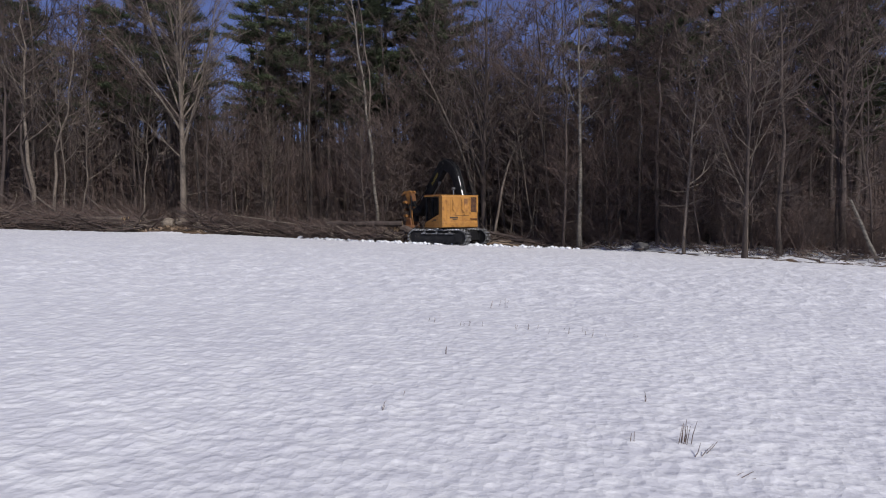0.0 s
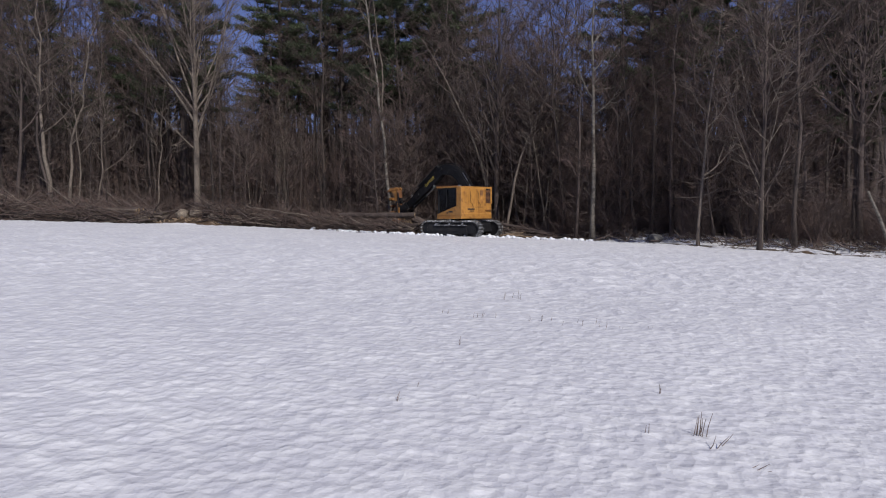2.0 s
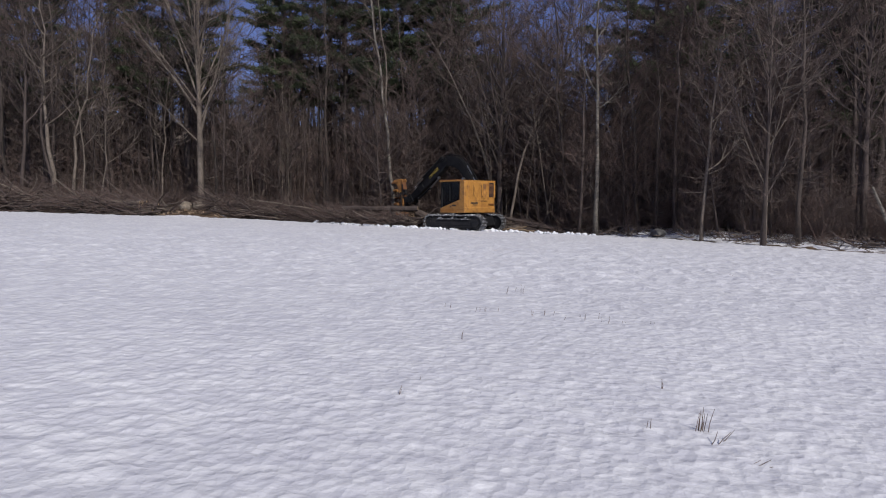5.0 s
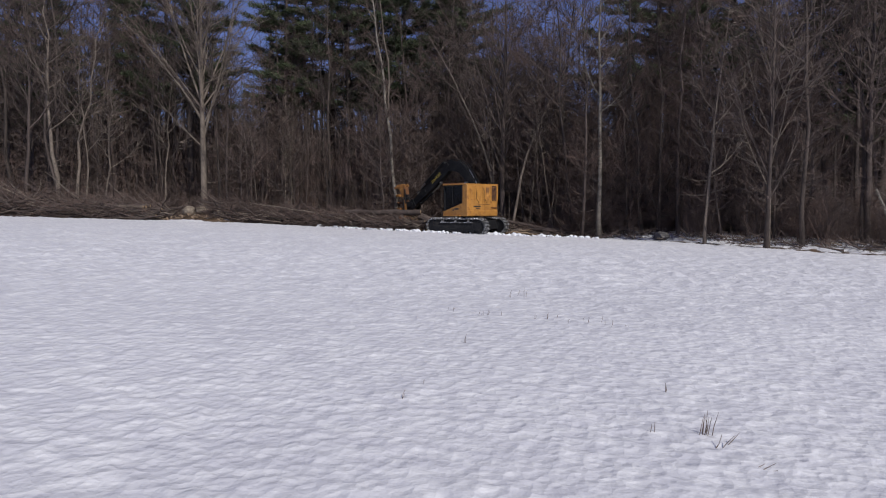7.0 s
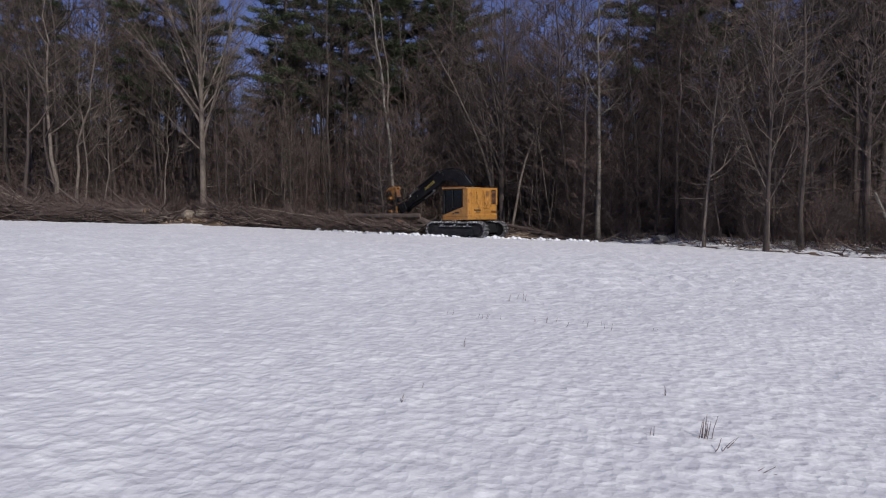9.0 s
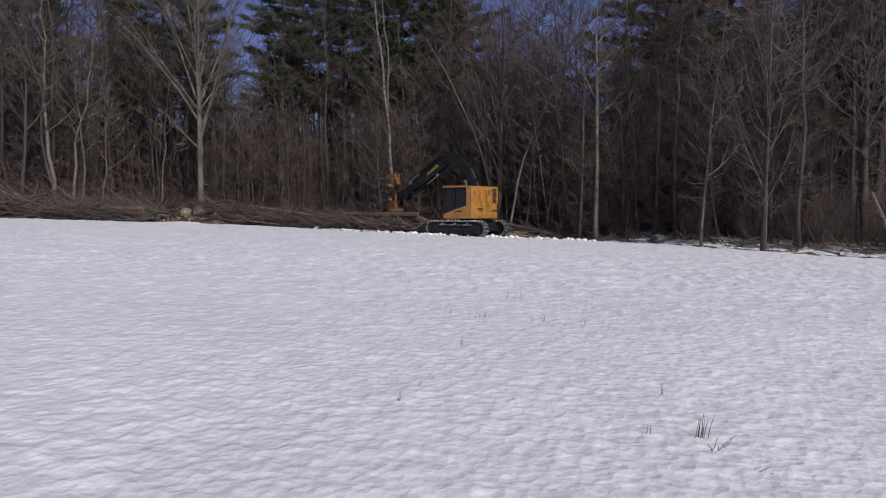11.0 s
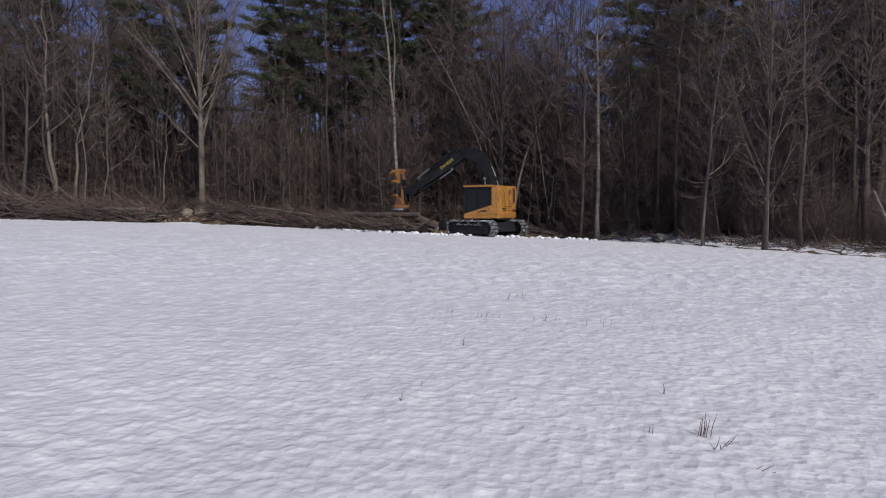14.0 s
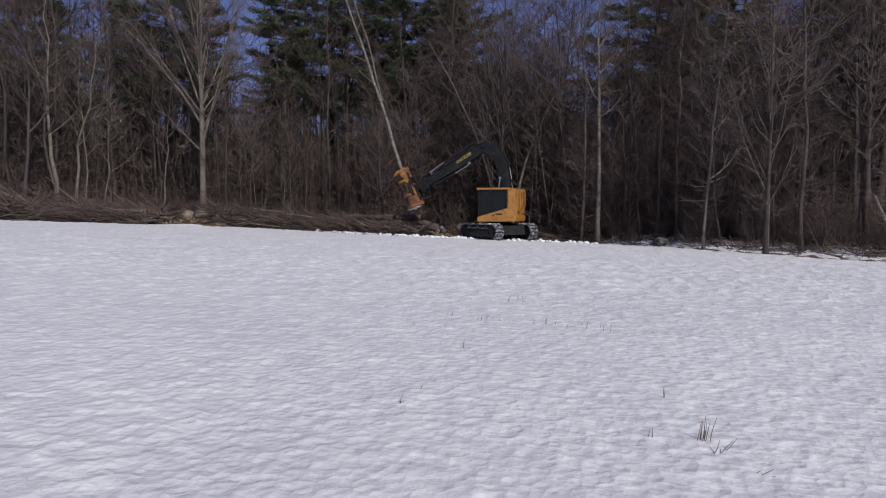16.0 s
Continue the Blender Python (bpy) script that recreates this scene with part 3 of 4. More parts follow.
    for _ in range(9000):
        y = rng.uniform(56, 84)
        x = rng.uniform(-0.7, 0.7) * y
        if y - edge_y(x) < 6:
            continue
        a = Vector((x, y, land(x, y) + 5.5 * rng.random() ** 1.6))
        b = a + unit(rng.uniform(0, 6.28), rng.uniform(0.2, 1.4)) * rng.uniform(0.8, 2.6)
        under.spike(a, b, 0.018)
        for _ in range(3):
            c = a.lerp(b, rng.uniform(0.2, 1))
            under.spike(c, c + unit(rng.uniform(0, 6.28), rng.uniform(0, 1.2)) * rng.uniform(0.4, 1.2), 0.012)
    brush = thing("undergrowth", "thin leafless brown undergrowth between the trunks", "undergrowth", kind="stuff")
    tagged(part("twig_mass", under, TWIG_RED, brush), kind="stuff")
    root = thing("far_woods", "deep leafless wood of crowded grey-brown trunks", "woods", kind="stuff")
    tagged(part("trunk_mass", far, BARK, root), kind="stuff")
    tagged(part("twig_mass", haze, TWIG, root), kind="stuff")


def shrubs():
    """Leafless brush under the trees and along the edge."""
    rng = random.Random(5)
    kinds = []
    for k in range(5):
        stems, twig = Shape(), Shape()
        for _ in range(11):
            az = rng.uniform(0, 6.28)
            line = bend(rng, Vector((rng.uniform(-0.3, 0.3), rng.uniform(-0.3, 0.3), -0.1)), az, rng.uniform(0.9, 1.4), rng.uniform(1.3, 3.4), 4, 0.0, 0.3)
            stems.tube(line, [0.02, 0.016, 0.012, 0.008, 0.004], 3, False)
            for _ in range(16):
                p = along(line, rng.uniform(0.25, 1))
                q = p + unit(rng.uniform(0, 6.28), rng.uniform(0.0, 1.1)) * rng.uniform(0.3, 1.0)
                twig.spike(p, q, 0.008)
                for _ in range(2):
                    c = p.lerp(q, rng.uniform(0.3, 1))
                    twig.spike(c, c + unit(rng.uniform(0, 6.28), rng.uniform(0, 1.2)) * rng.uniform(0.15, 0.5), 0.006)
        root = thing("shrub", "leafless reddish-brown shrub under the trees", "shrub", "brush along the wood's edge")
        tagged(part("stem_clump", stems, TWIG_RED, root), kind="stuff")
        tagged(part("twig_spray", twig, TWIG_RED if k % 2 else TWIG, root), kind="stuff")
        kinds.append([root, True])
    n = 0
    while n < 240:
        x = rng.uniform(-36, 30) if n < 150 else rng.uniform(6, 25)
        y = edge_y(x) + (rng.uniform(4.5, 14) if x > 8 else rng.uniform(4.0, 16))
        if abs(x - 2.0) < 6.0 and y < 54:
            continue
        k = kinds[rng.randrange(5)]
        if k[1]:
            stand(k[0], x, y, rng.uniform(0, 360), rng.uniform(0.7, 1.3))
            k[1] = False
        else:
            again(k[0], x, y, rng.uniform(0, 360), rng.uniform(0.7, 1.3) * (1.0 if n < 150 else 1.3 if x < 14 else 0.9))
        n += 1


def cut_log(p, q, r0, r1, label, bark=None, group="felled logs"):
    """A felled log from p to q with its two sawn ends."""
    rng = random.Random(int(p[0] * 100) + int(p[1] * 37))
    a, b = Vector(p), Vector(q)
    pts = [a.lerp(b, i / 6) + Vector((0, rng.uniform(-1, 1), rng.uniform(-1, 1))) * 0.05 * (0 < i < 6) for i in range(7)]
    rad = [r0 + (r1 - r0) * i / 6 for i in range(7)]
    root = thing("log", label, "log", group)
    part("bark", Shape().tube(pts, rad, 9), bark or BARK, root, soft=False)
    d = (pts[1] - pts[0]).normalized()
    part("cut_end", Shape().tube([pts[0] - d * 0.006, pts[0] + d * 0.02], [r0 * 0.93, r0 * 0.93], 9), CUT, root, "pale sawn end")
    e = (pts[6] - pts[5]).normalized()
    part("cut_end", Shape().tube([pts[6] - e * 0.02, pts[6] + e * 0.006], [r1 * 0.93, r1 * 0.93], 9), CUT, root, "pale sawn end")
    return root


def boulder(x, y, r, seed, squash=0.75, label="rounded tan field boulder"):
    rng = random.Random(seed)
    bm = bmesh.new()
    bmesh.ops.create_icosphere(bm, subdivisions=3, radius=1)
    for v in bm.verts:
        n = noise.noise(v.co * 1.3 + Vector((seed * 3.7, 0, 0))) * 0.5 + noise.noise(v.co * 3.2 + Vector((0, seed, 0))) * 0.22
        v.co = Vector((v.co.x * (1 + n), v.co.y * (1 + n), v.co.z * squash * (1 + n))) * r
    s = Shape().solid(bm)
    ob = thing("boulder", label, "rock", "boulders at the wood's edge", data=smooth(s.mesh("boulder", ROCK_TAN if "tan" in label else ROCK)))
    ob.matrix_basis = pose(x, y, land(x, y) + r * squash * 0.7, 0, 0, rng.uniform(0, 360))
    return ob


def heap(name, label, x0, x1, front, depth, height, count, mat, drift, seed, long=2.2):
    """A heap of felled tops: crossed limbs and twigs, lying mostly one way."""
    rng = random.Random(seed)
    limb, pale, twig = Shape(), Shape(), Shape()
    for i in range(count):
        s = rng.random()
        x = x0 + (x1 - x0) * s
        y = edge_y(x) + front + rng.random() * depth
        top = height(s)
        z = land(x, y) + top * rng.random() ** 0.8 * (1 - abs((y - edge_y(x) - front) / depth - 0.6) * 0.7)
        az = math.pi + rng.gauss(0, 0.45) if rng.random() < drift else rng.uniform(0, 6.28)
        line = bend(rng, Vector((x, y, z)), az, rng.gauss(0.13, 0.24), long * rng.uniform(0.4, 1.3), 3, 0.04, 0.18)
        r = rng.choice((0.014, 0.018, 0.024, 0.035, 0.055))
        (pale if rng.random() < 0.2 else limb).tube(line, [r, r * 0.8, r * 0.6, 0.005], 4, False)
        for _ in range(4):
            p = along(line, rng.uniform(0.2, 1))
            q = p + unit(az + rng.gauss(0, 0.8), rng.gauss(0.22, 0.4)) * rng.uniform(0.4, 1.3)
            twig.spike(p, q, 0.013)
    root = thing(name, label, "brush pile", kind="stuff")
    tagged(part("branchwork", limb, BARK, root), kind="stuff")
    tagged(part("branchwork", pale, BARK_PALE, root, "pale peeled branches"), kind="stuff")
    tagged(part("twig_mass", twig, mat, root), kind="stuff")


def debris():
    rng = random.Random(9)
    # log pile with its tops still on
    for i in range(15):
        lay = i // 6
        x1 = -20.6 - rng.random() * 1.6 - 0.3 * lay
        y = 52.8 + (i % 6) * 0.45 + rng.uniform(-0.1, 0.1)
        r = rng.uniform(0.09, 0.19)
        x0 = x1 - rng.uniform(8, 14)
        z1 = land(x1, y) + 0.35 + lay * 0.33 + 0.1 * (i % 3)
        z0 = land(x0, y) + 0.35 + lay * 0.38 + rng.uniform(-0.1, 0.7)
        cut_log((x1, y, z1), (x0, y + rng.uniform(-0.9, 1.4), z0), r, r * 0.55, "grey-brown felled log with a pale sawn end, in a pile", (BARK, BARK_PALE)[i % 3 == 0], "logs in the pile")
    heap("brush_pile", "pile of felled tree tops and grey-brown branches on the logs", -37, -20.6, 0.3, 3.9, lambda s: 2.3 - 1.2 * s, 1900, TWIG_RED, 0.75, 41, 3.0)
    heap("brush_pile", "long heap of cut reddish-brown branches at the snow's edge", -17.3, -1.6, 0.5, 3.4, lambda s: 1.6 - 0.75 * s, 2200, TWIG_RED, 0.7, 42, 1.9)
    heap("brush_pile", "loose brown branches and broken wood behind the machine", 4.0, 9.8, 4.0, 3.0, lambda s: 1.0 - 0.5 * s, 320, TWIG_RED, 0.6, 43, 1.6)
    heap("brush_pile", "low scatter of fallen twigs beneath the trees", 9, 24, 1.6, 5.0, lambda s: 0.25, 200, TWIG, 0.4, 44, 1.4)
    for a, b, r in (((-27.2, 53.4, 2.1), (-29.6, 53.0, 4.3), 0.07), ((-29.5, 52.6, 1.6), (-34.0, 52.2, 3.9), 0.08), ((-31, 53.6, 2.1), (-33.2, 53.5, 3.6), 0.05)):
        cut_log(a, b, r, 0.02, "pale bare limb rising out of the brush pile", BARK_PALE, "limbs in the brush")
    # logs on the long heap
    cut_log((-1.6, 51.0, 1.32), (-7.1, 51.6, 1.3), 0.2, 0.17, "thick brown log lying on the branch heap", BARK)
    cut_log((-1.9, 51.7, 1.2), (-8.5, 52.4, 1.1), 0.16, 0.12, "brown log lying on the branch heap", BARK)
    cut_log((-1.3, 50.6, 0.62), (-5.6, 51.2, 0.7), 0.14, 0.1, "brown log lying in the branch heap", BARK)
    cut_log((-9.6, 53.2, 1.25), (-14.6, 53.8, 2.0), 0.07, 0.03, "pale limb lying across the branch heap", BARK_PALE)
    cut_log((8.2, 48.6, -0.1), (4.4, 50.4, 0.75), 0.13, 0.1, "broken brown log leaning in the debris", BARK)
    cut_log((9.6, 47.8, -0.2), (5.9, 49.2, 0.2), 0.1, 0.08, "brown log lying in the debris", BARK)
    cut_log((22.4, 34.4, -0.6), (21.5, 35.3, 2.55), 0.11, 0.06, "pale dead stem leaning out of the brush", BARK_BIRCH)
    for k in range(10):
        x, y = 4.2 + 0.34 * k + rng.uniform(-0.2, 0.2), 49.0 - 0.12 * k + rng.uniform(-0.4, 0.7)
        z = land(x, y) + 0.12 + rng.random() * 0.4
        a = rng.uniform(-0.5, 0.5)
        length = rng.uniform(0.9, 2.6)
        cut_log((x, y, z), (x + length * math.cos(a) * rng.choice((-1, 1)), y + length * math.sin(a), z + rng.uniform(-0.25, 0.35)), rng.uniform(0.05, 0.11), 0.05, "splintered pale piece of wood in the debris", (CHIP, BARK_PALE, BARK)[k % 3], "broken wood")
    for x, y, r, seed in ((-19.2, 53.7, 0.48, 1), (-18.25, 53.9, 0.46, 2), (-16.95, 54.0, 0.52, 3)):
        boulder(x, y, r, seed)
    boulder(1.65, 53.4, 0.72, 4, 0.72, "large grey boulder behind the machine")
    boulder(0.1, 53.3, 0.5, 5, 0.7, "grey boulder among the wood chips")
    boulder(-0.6, 52.9, 0.45, 6, 0.7, "grey boulder among the wood chips")
    boulder(13.6, 44.0, 0.45, 7, 0.6, "grey boulder under the trees")
    boulder(5.0, 50.8, 0.4, 8, 0.7, "grey boulder behind the machine")
    cut_log((-0.35, 51.6, 0.45), (-1.75, 51.9, 1.05), 0.34, 0.26, "torn brown stump lying on its side in the debris", BARK)
    # chips and torn wood
    chips = Shape()
    for x0, y0, sx, sy, n in ((-18.6, 52.9, 1.7, 0.4, 40), (-0.6, 51.8, 1.3, 0.7, 200), (-2.4, 50.2, 1.2, 0.4, 90), (5.5, 49.5, 1.6, 0.7, 120)):
        for _ in range(n):
            x, y = rng.gauss(x0, sx * 0.6), rng.gauss(y0, sy * 0.6)
            m = pose(x, y, land(x, y) + 0.03 + rng.random() * 0.14, rng.uniform(0, 60), rng.uniform(0, 60), rng.uniform(0, 360))
            a, b, c = rng.uniform(0.05, 0.22), rng.uniform(0.03, 0.07), rng.uniform(0.01, 0.03)
            chips.add([m @ Vector((i * a, j * b, k * c)) for i in (-1, 1) for j in (-1, 1) for k in (-1, 1)], [(0, 1, 3, 2), (4, 6, 7, 5), (0, 4, 5, 1), (2, 3, 7, 6), (0, 2, 6, 4), (1, 5, 7, 3)])
    thing("wood_chips", "pale wood chips and splinters on the ground", "wood chips", kind="stuff", data=chips.mesh("wood_chips", CHIP))
    # snow pushed up along the machine's way
    lumps = Shape()
    for _ in range(1150):
        x = rng.uniform(-9.5, 9.5)
        if rng.random() > 1.1 - abs(x - 1) / 11:
            continue
        y = edge_y(x) + rng.gauss(-0.25, 0.28)
        r = abs(rng.gauss(0.0, 0.06)) + 0.02
        bm = bmesh.new()
        bmesh.ops.create_icosphere(bm, subdivisions=1, radius=r)
        for v in bm.verts:
            v.co *= rng.uniform(0.6, 1.35)
            v.co.z *= 0.7
        lumps.solid(bm, pose(x, y, land(x, y) + r * 0.35, 0, 0, rng.uniform(0, 360)))
    thing("snow_lumps", "broken lumps of snow pushed up along the field's edge", "snow", kind="stuff", data=smooth(lumps.mesh("snow_lumps", SNOWBIT)))


def stalks():
    """Stalks of last year's weeds that stick out of the snow."""
    rng = random.Random(21)
    for x, y, n, h, spread, lie in ((1.87, 5.0, 8, 0.16, 0.025, 0.2), (1.86, 4.74, 3, 0.13, 0.05, 1.0), (1.96, 4.36, 3, 0.1, 0.06, 1.1), (1.97, 6.2, 2, 0.1, 0.01, 0.1), (0.25, 8.24, 2, 0.13, 0.02, 0.15),
                                    (1.38, 13.1, 5, 0.17, 0.16, 0.35), (1.46, 10.2, 6, 0.14, 0.12, 0.15), (0.67, 10.4, 5, 0.12, 0.11, 0.2), (0.09, 10.79, 3, 0.09, 0.1, 0.2), (2.02, 9.9, 8, 0.12, 0.24, 0.25),
                                    (2.51, 9.67, 2, 0.09, 0.04, 0.6), (2.92, 9.74, 2, 0.08, 0.04, 0.2), (-0.18, 6.22, 1, 0.06, 0.01, 0.2), (-0.34, 5.74, 2, 0.06, 0.01, 0.3), (1.5, 5.0, 2, 0.07, 0.01, 0.2), (7.35, 17.86, 3, 0.1, 0.1, 0.2)):
        root = thing("weed_stalks", "thin dry brown weed stalks poking out of the snow", "weeds", "dry stalks in the field")
        root.location = (x, y, land(x, y))
        for _ in range(n):
            p = Vector((rng.gauss(0, spread), rng.gauss(0, spread * 0.5), -0.04))
            q = p + unit(rng.gauss(0.2, 0.5), 1.57 - min(1.3, abs(rng.gauss(lie, 0.1)))) * (h * (1.0 if y < 7 else 0.72) + 0.04) * rng.uniform(0.75, 1.15)
            part("stalk", Shape().tube([p, p.lerp(q, 0.5) + Vector((rng.gauss(0, 0.006), 0, 0)), q], [0.0034, 0.0028, 0.0016], 5), STRAW, root)


# ---- the tracked feller buncher ----
TRACK_L, GAUGE, TRACK_W, TRACK_H = 4.5, 2.6, 0.6, 0.98
PIVOT = Vector((-0.5, -0.95, 2.0))
BOOM_L, STICK_L = 4.6, 5.15


def track_path(n):
    """Points and outward angles round one track."""
    r = TRACK_H / 2
    run = TRACK_L - TRACK_H
    total = 2 * run + 2 * math.pi * r
    out = []
    for i in range(n):
        d = total * i / n
        if d < run:
            out.append((-run / 2 + d, TRACK_H, 90))
        elif d < run + math.pi * r:
            a = 90 - math.degrees((d - run) / r)
            out.append((run / 2 + r * math.cos(radians(a)), r + r * math.sin(radians(a)), a))
        elif d < 2 * run + math.pi * r:
            out.append((run / 2 - (d - run - math.pi * r), 0, -90))
        else:
            a = -90 - math.degrees((d - 2 * run - math.pi * r) / r)
            out.append((-run / 2 + r * math.cos(radians(a)), r + r * math.sin(radians(a)), a))
    return out


def build_machine():
    m = thing("feller_buncher", "yellow tracked feller buncher with black boom and rusty felling head", "feller buncher")
    under = part("undercarriage", Shape().prism([(-1.75, 0.3), (1.75, 0.3), (1.6, 0.9), (-1.6, 0.9)], -1.02, 1.02, 0.05).rod((0, 0, 0.8), (0, 0, 1.14), 0.72, 28), BLACK, m)
    part("axle_beam", Shape().box((1.05, 0, 0.55), (0.4, 2.1, 0.32), 0.04), BLACK, under)
    part("axle_beam", Shape().box((-1.05, 0, 0.55), (0.4, 2.1, 0.32), 0.04), BLACK, under)
    for side in (1, -1):
        y = side * GAUGE / 2
        shoes = Shape()
        chain = Shape()
        for x, z, a in track_path(46):
            mm = pose(x, y, z, 0, -a + 90, 0)
            shoes.box((0, 0, -0.02), (0.155, TRACK_W, 0.04), 0, mm)
            shoes.box((-0.055, 0, 0.03), (0.035, TRACK_W, 0.08), 0, mm)
            shoes.box((0.03, 0, 0.015), (0.03, TRACK_W * 0.96, 0.05), 0, mm)
            chain.box((0, 0, -0.09), (0.2, 0.24, 0.09), 0, mm)
        tr = part("track", shoes, TRACK, m, "black steel crawler track with snow on its shoes")
        frame_body = Shape().box((0, y, 0.49), (3.5, 0.46, 0.66), 0.08).box((0, y + side * 0.19, 0.46), (2.7, 0.16, 0.26), 0.02).box((0.2, y + side * 0.24, 0.68), (0.5, 0.1, 0.12), 0.02)
        part("track_chain", chain, BLACK, tr, "black link chain under the shoes")
        part("track_frame", frame_body, BLACK, tr)
        # the highlight along the upper frame side, built as a paler ledge
        part("frame_ledge", Shape().box((-0.1, y + side * 0.27, 0.74), (2.5, 0.14, 0.05), 0.012), TRACK, tr, "light grey ledge standing in for a highlight on the track frame")
        for k in range(3):
            x = -1.0 + k * 1.0
            part("carrier_roller", Shape().rod((x, y - 0.16, 0.8), (x, y + 0.3 * side, 0.8), 0.08, 12), TRACK, tr)
        part("sprocket", Shape().rod((-1.76, y - 0.2, 0.49), (-1.76, y + 0.2, 0.49), 0.40, 22).rod((-1.76, y + side * 0.2, 0.49), (-1.76, y + side * 0.29, 0.49), 0.25, 18), BLACK, tr)
        part("idler", Shape().rod((1.76, y - 0.16, 0.49), (1.76, y + 0.16, 0.49), 0.38, 22).rod((1.76, y + side * 0.16, 0.49), (1.76, y + side * 0.24, 0.49), 0.14, 14), BLACK, tr)
        for k in range(7):
            x = -1.26 + k * 0.42
            part("roller", Shape().rod((x, y - 0.2, 0.17), (x, y + 0.22 * side, 0.17), 0.12, 12), BLACK, tr)
        snow_top = Shape()
        rng = random.Random(side + 3)
        for _ in range(60):
            bm = bmesh.new()
            bmesh.ops.create_icosphere(bm, subdivisions=1, radius=rng.uniform(0.04, 0.1))
            for v in bm.verts:
                v.co *= rng.uniform(0.7, 1.2)
                v.co.z *= 0.5
            snow_top.solid(bm, pose(rng.uniform(-1.7, 1.7), y + rng.uniform(-0.25, 0.25), TRACK_H + 0.03))
        part("packed_snow", snow_top, SNOWBIT, tr, "crumbs of packed snow")

    # house: cab on the near side, engine bay behind, boom between
    h = part("house", Shape().box((-0.1, 0, 1.27), (2.5, 2.66, 0.24), 0.04).box((-1.08, 0, 2.28), (0.5, 2.7, 1.86), 0.09)
             .prism([(-0.9, 1.38), (1.12, 1.38), (1.12, 1.44), (-0.86, 2.0), (-0.9, 2.0)], 1.25, 1.34, 0.012)
             .box((-0.1, -1.27, 1.75), (1.4, 0.12, 0.8), 0.04), YELLOW, m, "yellow painted upper body")
    part("roof", Shape().box((-0.02, 0.72, 3.22), (2.4, 1.28, 0.09), 0.03).box((-1.0, -0.1, 3.215), (0.62, 2.62, 0.07), 0.02), YELLOW, h, "flat yellow roof edge")
    part("cab_frame", Shape().box((1.06, 1.24, 2.3), (0.1, 0.1, 1.75), 0.02).box((1.06, 0.2, 2.3), (0.1, 0.1, 1.75), 0.02).box((-0.78, 1.24, 2.6), (0.12, 0.1, 1.15), 0.02).box((0.2, 1.26, 2.55), (0.06, 0.06, 1.25), 0.015)
         .box((0.15, 1.24, 3.14), (1.9, 0.1, 0.08), 0.02).box((0.15, 0.2, 3.14), (1.9, 0.08, 0.08), 0.02).box((1.06, 0.72, 1.42), (0.1, 1.1, 0.12), 0.02).box((0.1, 0.14, 2.2), (1.9, 0.05, 1.7), 0.02).box((0.1, 0.7, 1.42), (1.9, 1.1, 0.06), 0.02), BLACK, h, "black cab frame")
    part("side_window", Shape().box((0.14, 1.21, 2.3), (1.78, 0.018, 1.66), 0.004), GLASS, h, "dark tinted side window")
    part("front_window", Shape().box((1.06, 0.72, 2.3), (0.018, 0.94, 1.62), 0.004), GLASS, h, "dark tinted front window")
    seat = Shape().box((-0.15, 0.72, 1.75), (0.55, 0.5, 0.14), 0.05).box((-0.42, 0.72, 2.2), (0.14, 0.48, 0.85), 0.05)
    part("seat", seat, BLACK, h, "black operator's seat")
    # rear face: panel lines, louvres and grille
    louvre = Shape()
    for k in range(11):
        louvre.box((-1.345, -0.98, 2.24 + k * 0.078), (0.03, 0.4, 0.035), 0.006, None)
    part("louvre", louvre, RUST, h, "dark rust-red grille slats")
    # no real opening: a black sheet gives the bay's inner shade
    part("grille_backing", Shape().box((-1.336, -0.98, 2.64), (0.012, 0.44, 0.96), 0.003), BLACK, h, "black plate for the shade inside the engine bay")
    part("grille_frame", Shape().box((-1.335, -0.98, 2.14), (0.06, 0.5, 0.05), 0.01).box((-1.335, -0.98, 3.14), (0.06, 0.5, 0.05), 0.01).box((-1.335, -0.75, 2.64), (0.06, 0.05, 1.0), 0.01).box((-1.335, -1.27, 2.64), (0.08, 0.12, 1.04), 0.02), YELLOW, h)
    part("vent", Shape().box((-1.34, -0.42, 2.62), (0.03, 0.26, 0.82), 0.01), WORN, h, "tall worn vent in the rear door")
    part("rear_door", Shape().box((-1.335, 0.46, 2.3), (0.05, 1.1, 1.66), 0.03), YELLOW, h, "yellow rear engine door")
    for y in (0.72, 0.02):
        part("door_rib", Shape().box((-1.37, y, 2.5), (0.025, 0.05, 1.15), 0.008), YELLOW, h)
    part("door_seam", Shape().box((-1.362, -0.1, 1.92), (0.01, 1.1, 0.02), 0), DECAL, h)
    part("step_plate", Shape().box((-1.4, -1.0, 1.72), (0.12, 0.5, 0.05), 0.015), RUST, h)
    part("counterweight", Shape().prism([(-1.36, 1.16), (-1.0, 1.16), (-1.0, 1.52), (-1.4, 1.52)], -1.3, 1.3, 0.05), YELLOW, h, "yellow counterweight")
    part("corner_post", Shape().box((-1.3, 1.33, 2.28), (0.1, 0.05, 1.8), 0.02), YELLOW, h)
    part("lettering", Shape().box((-1.366, 0.5, 1.78), (0.012, 0.6, 0.09), 0).box((-1.366, 0.42, 1.66), (0.012, 0.36, 0.05), 0), DECAL, h, "dark mark that cannot be read")
    part("lettering", Shape().box((-0.3, 1.345, 1.62), (0.42, 0.008, 0.1), 0).box((0.05, 1.345, 1.55), (0.12, 0.008, 0.1), 0), DECAL, h, "dark mark that cannot be read")
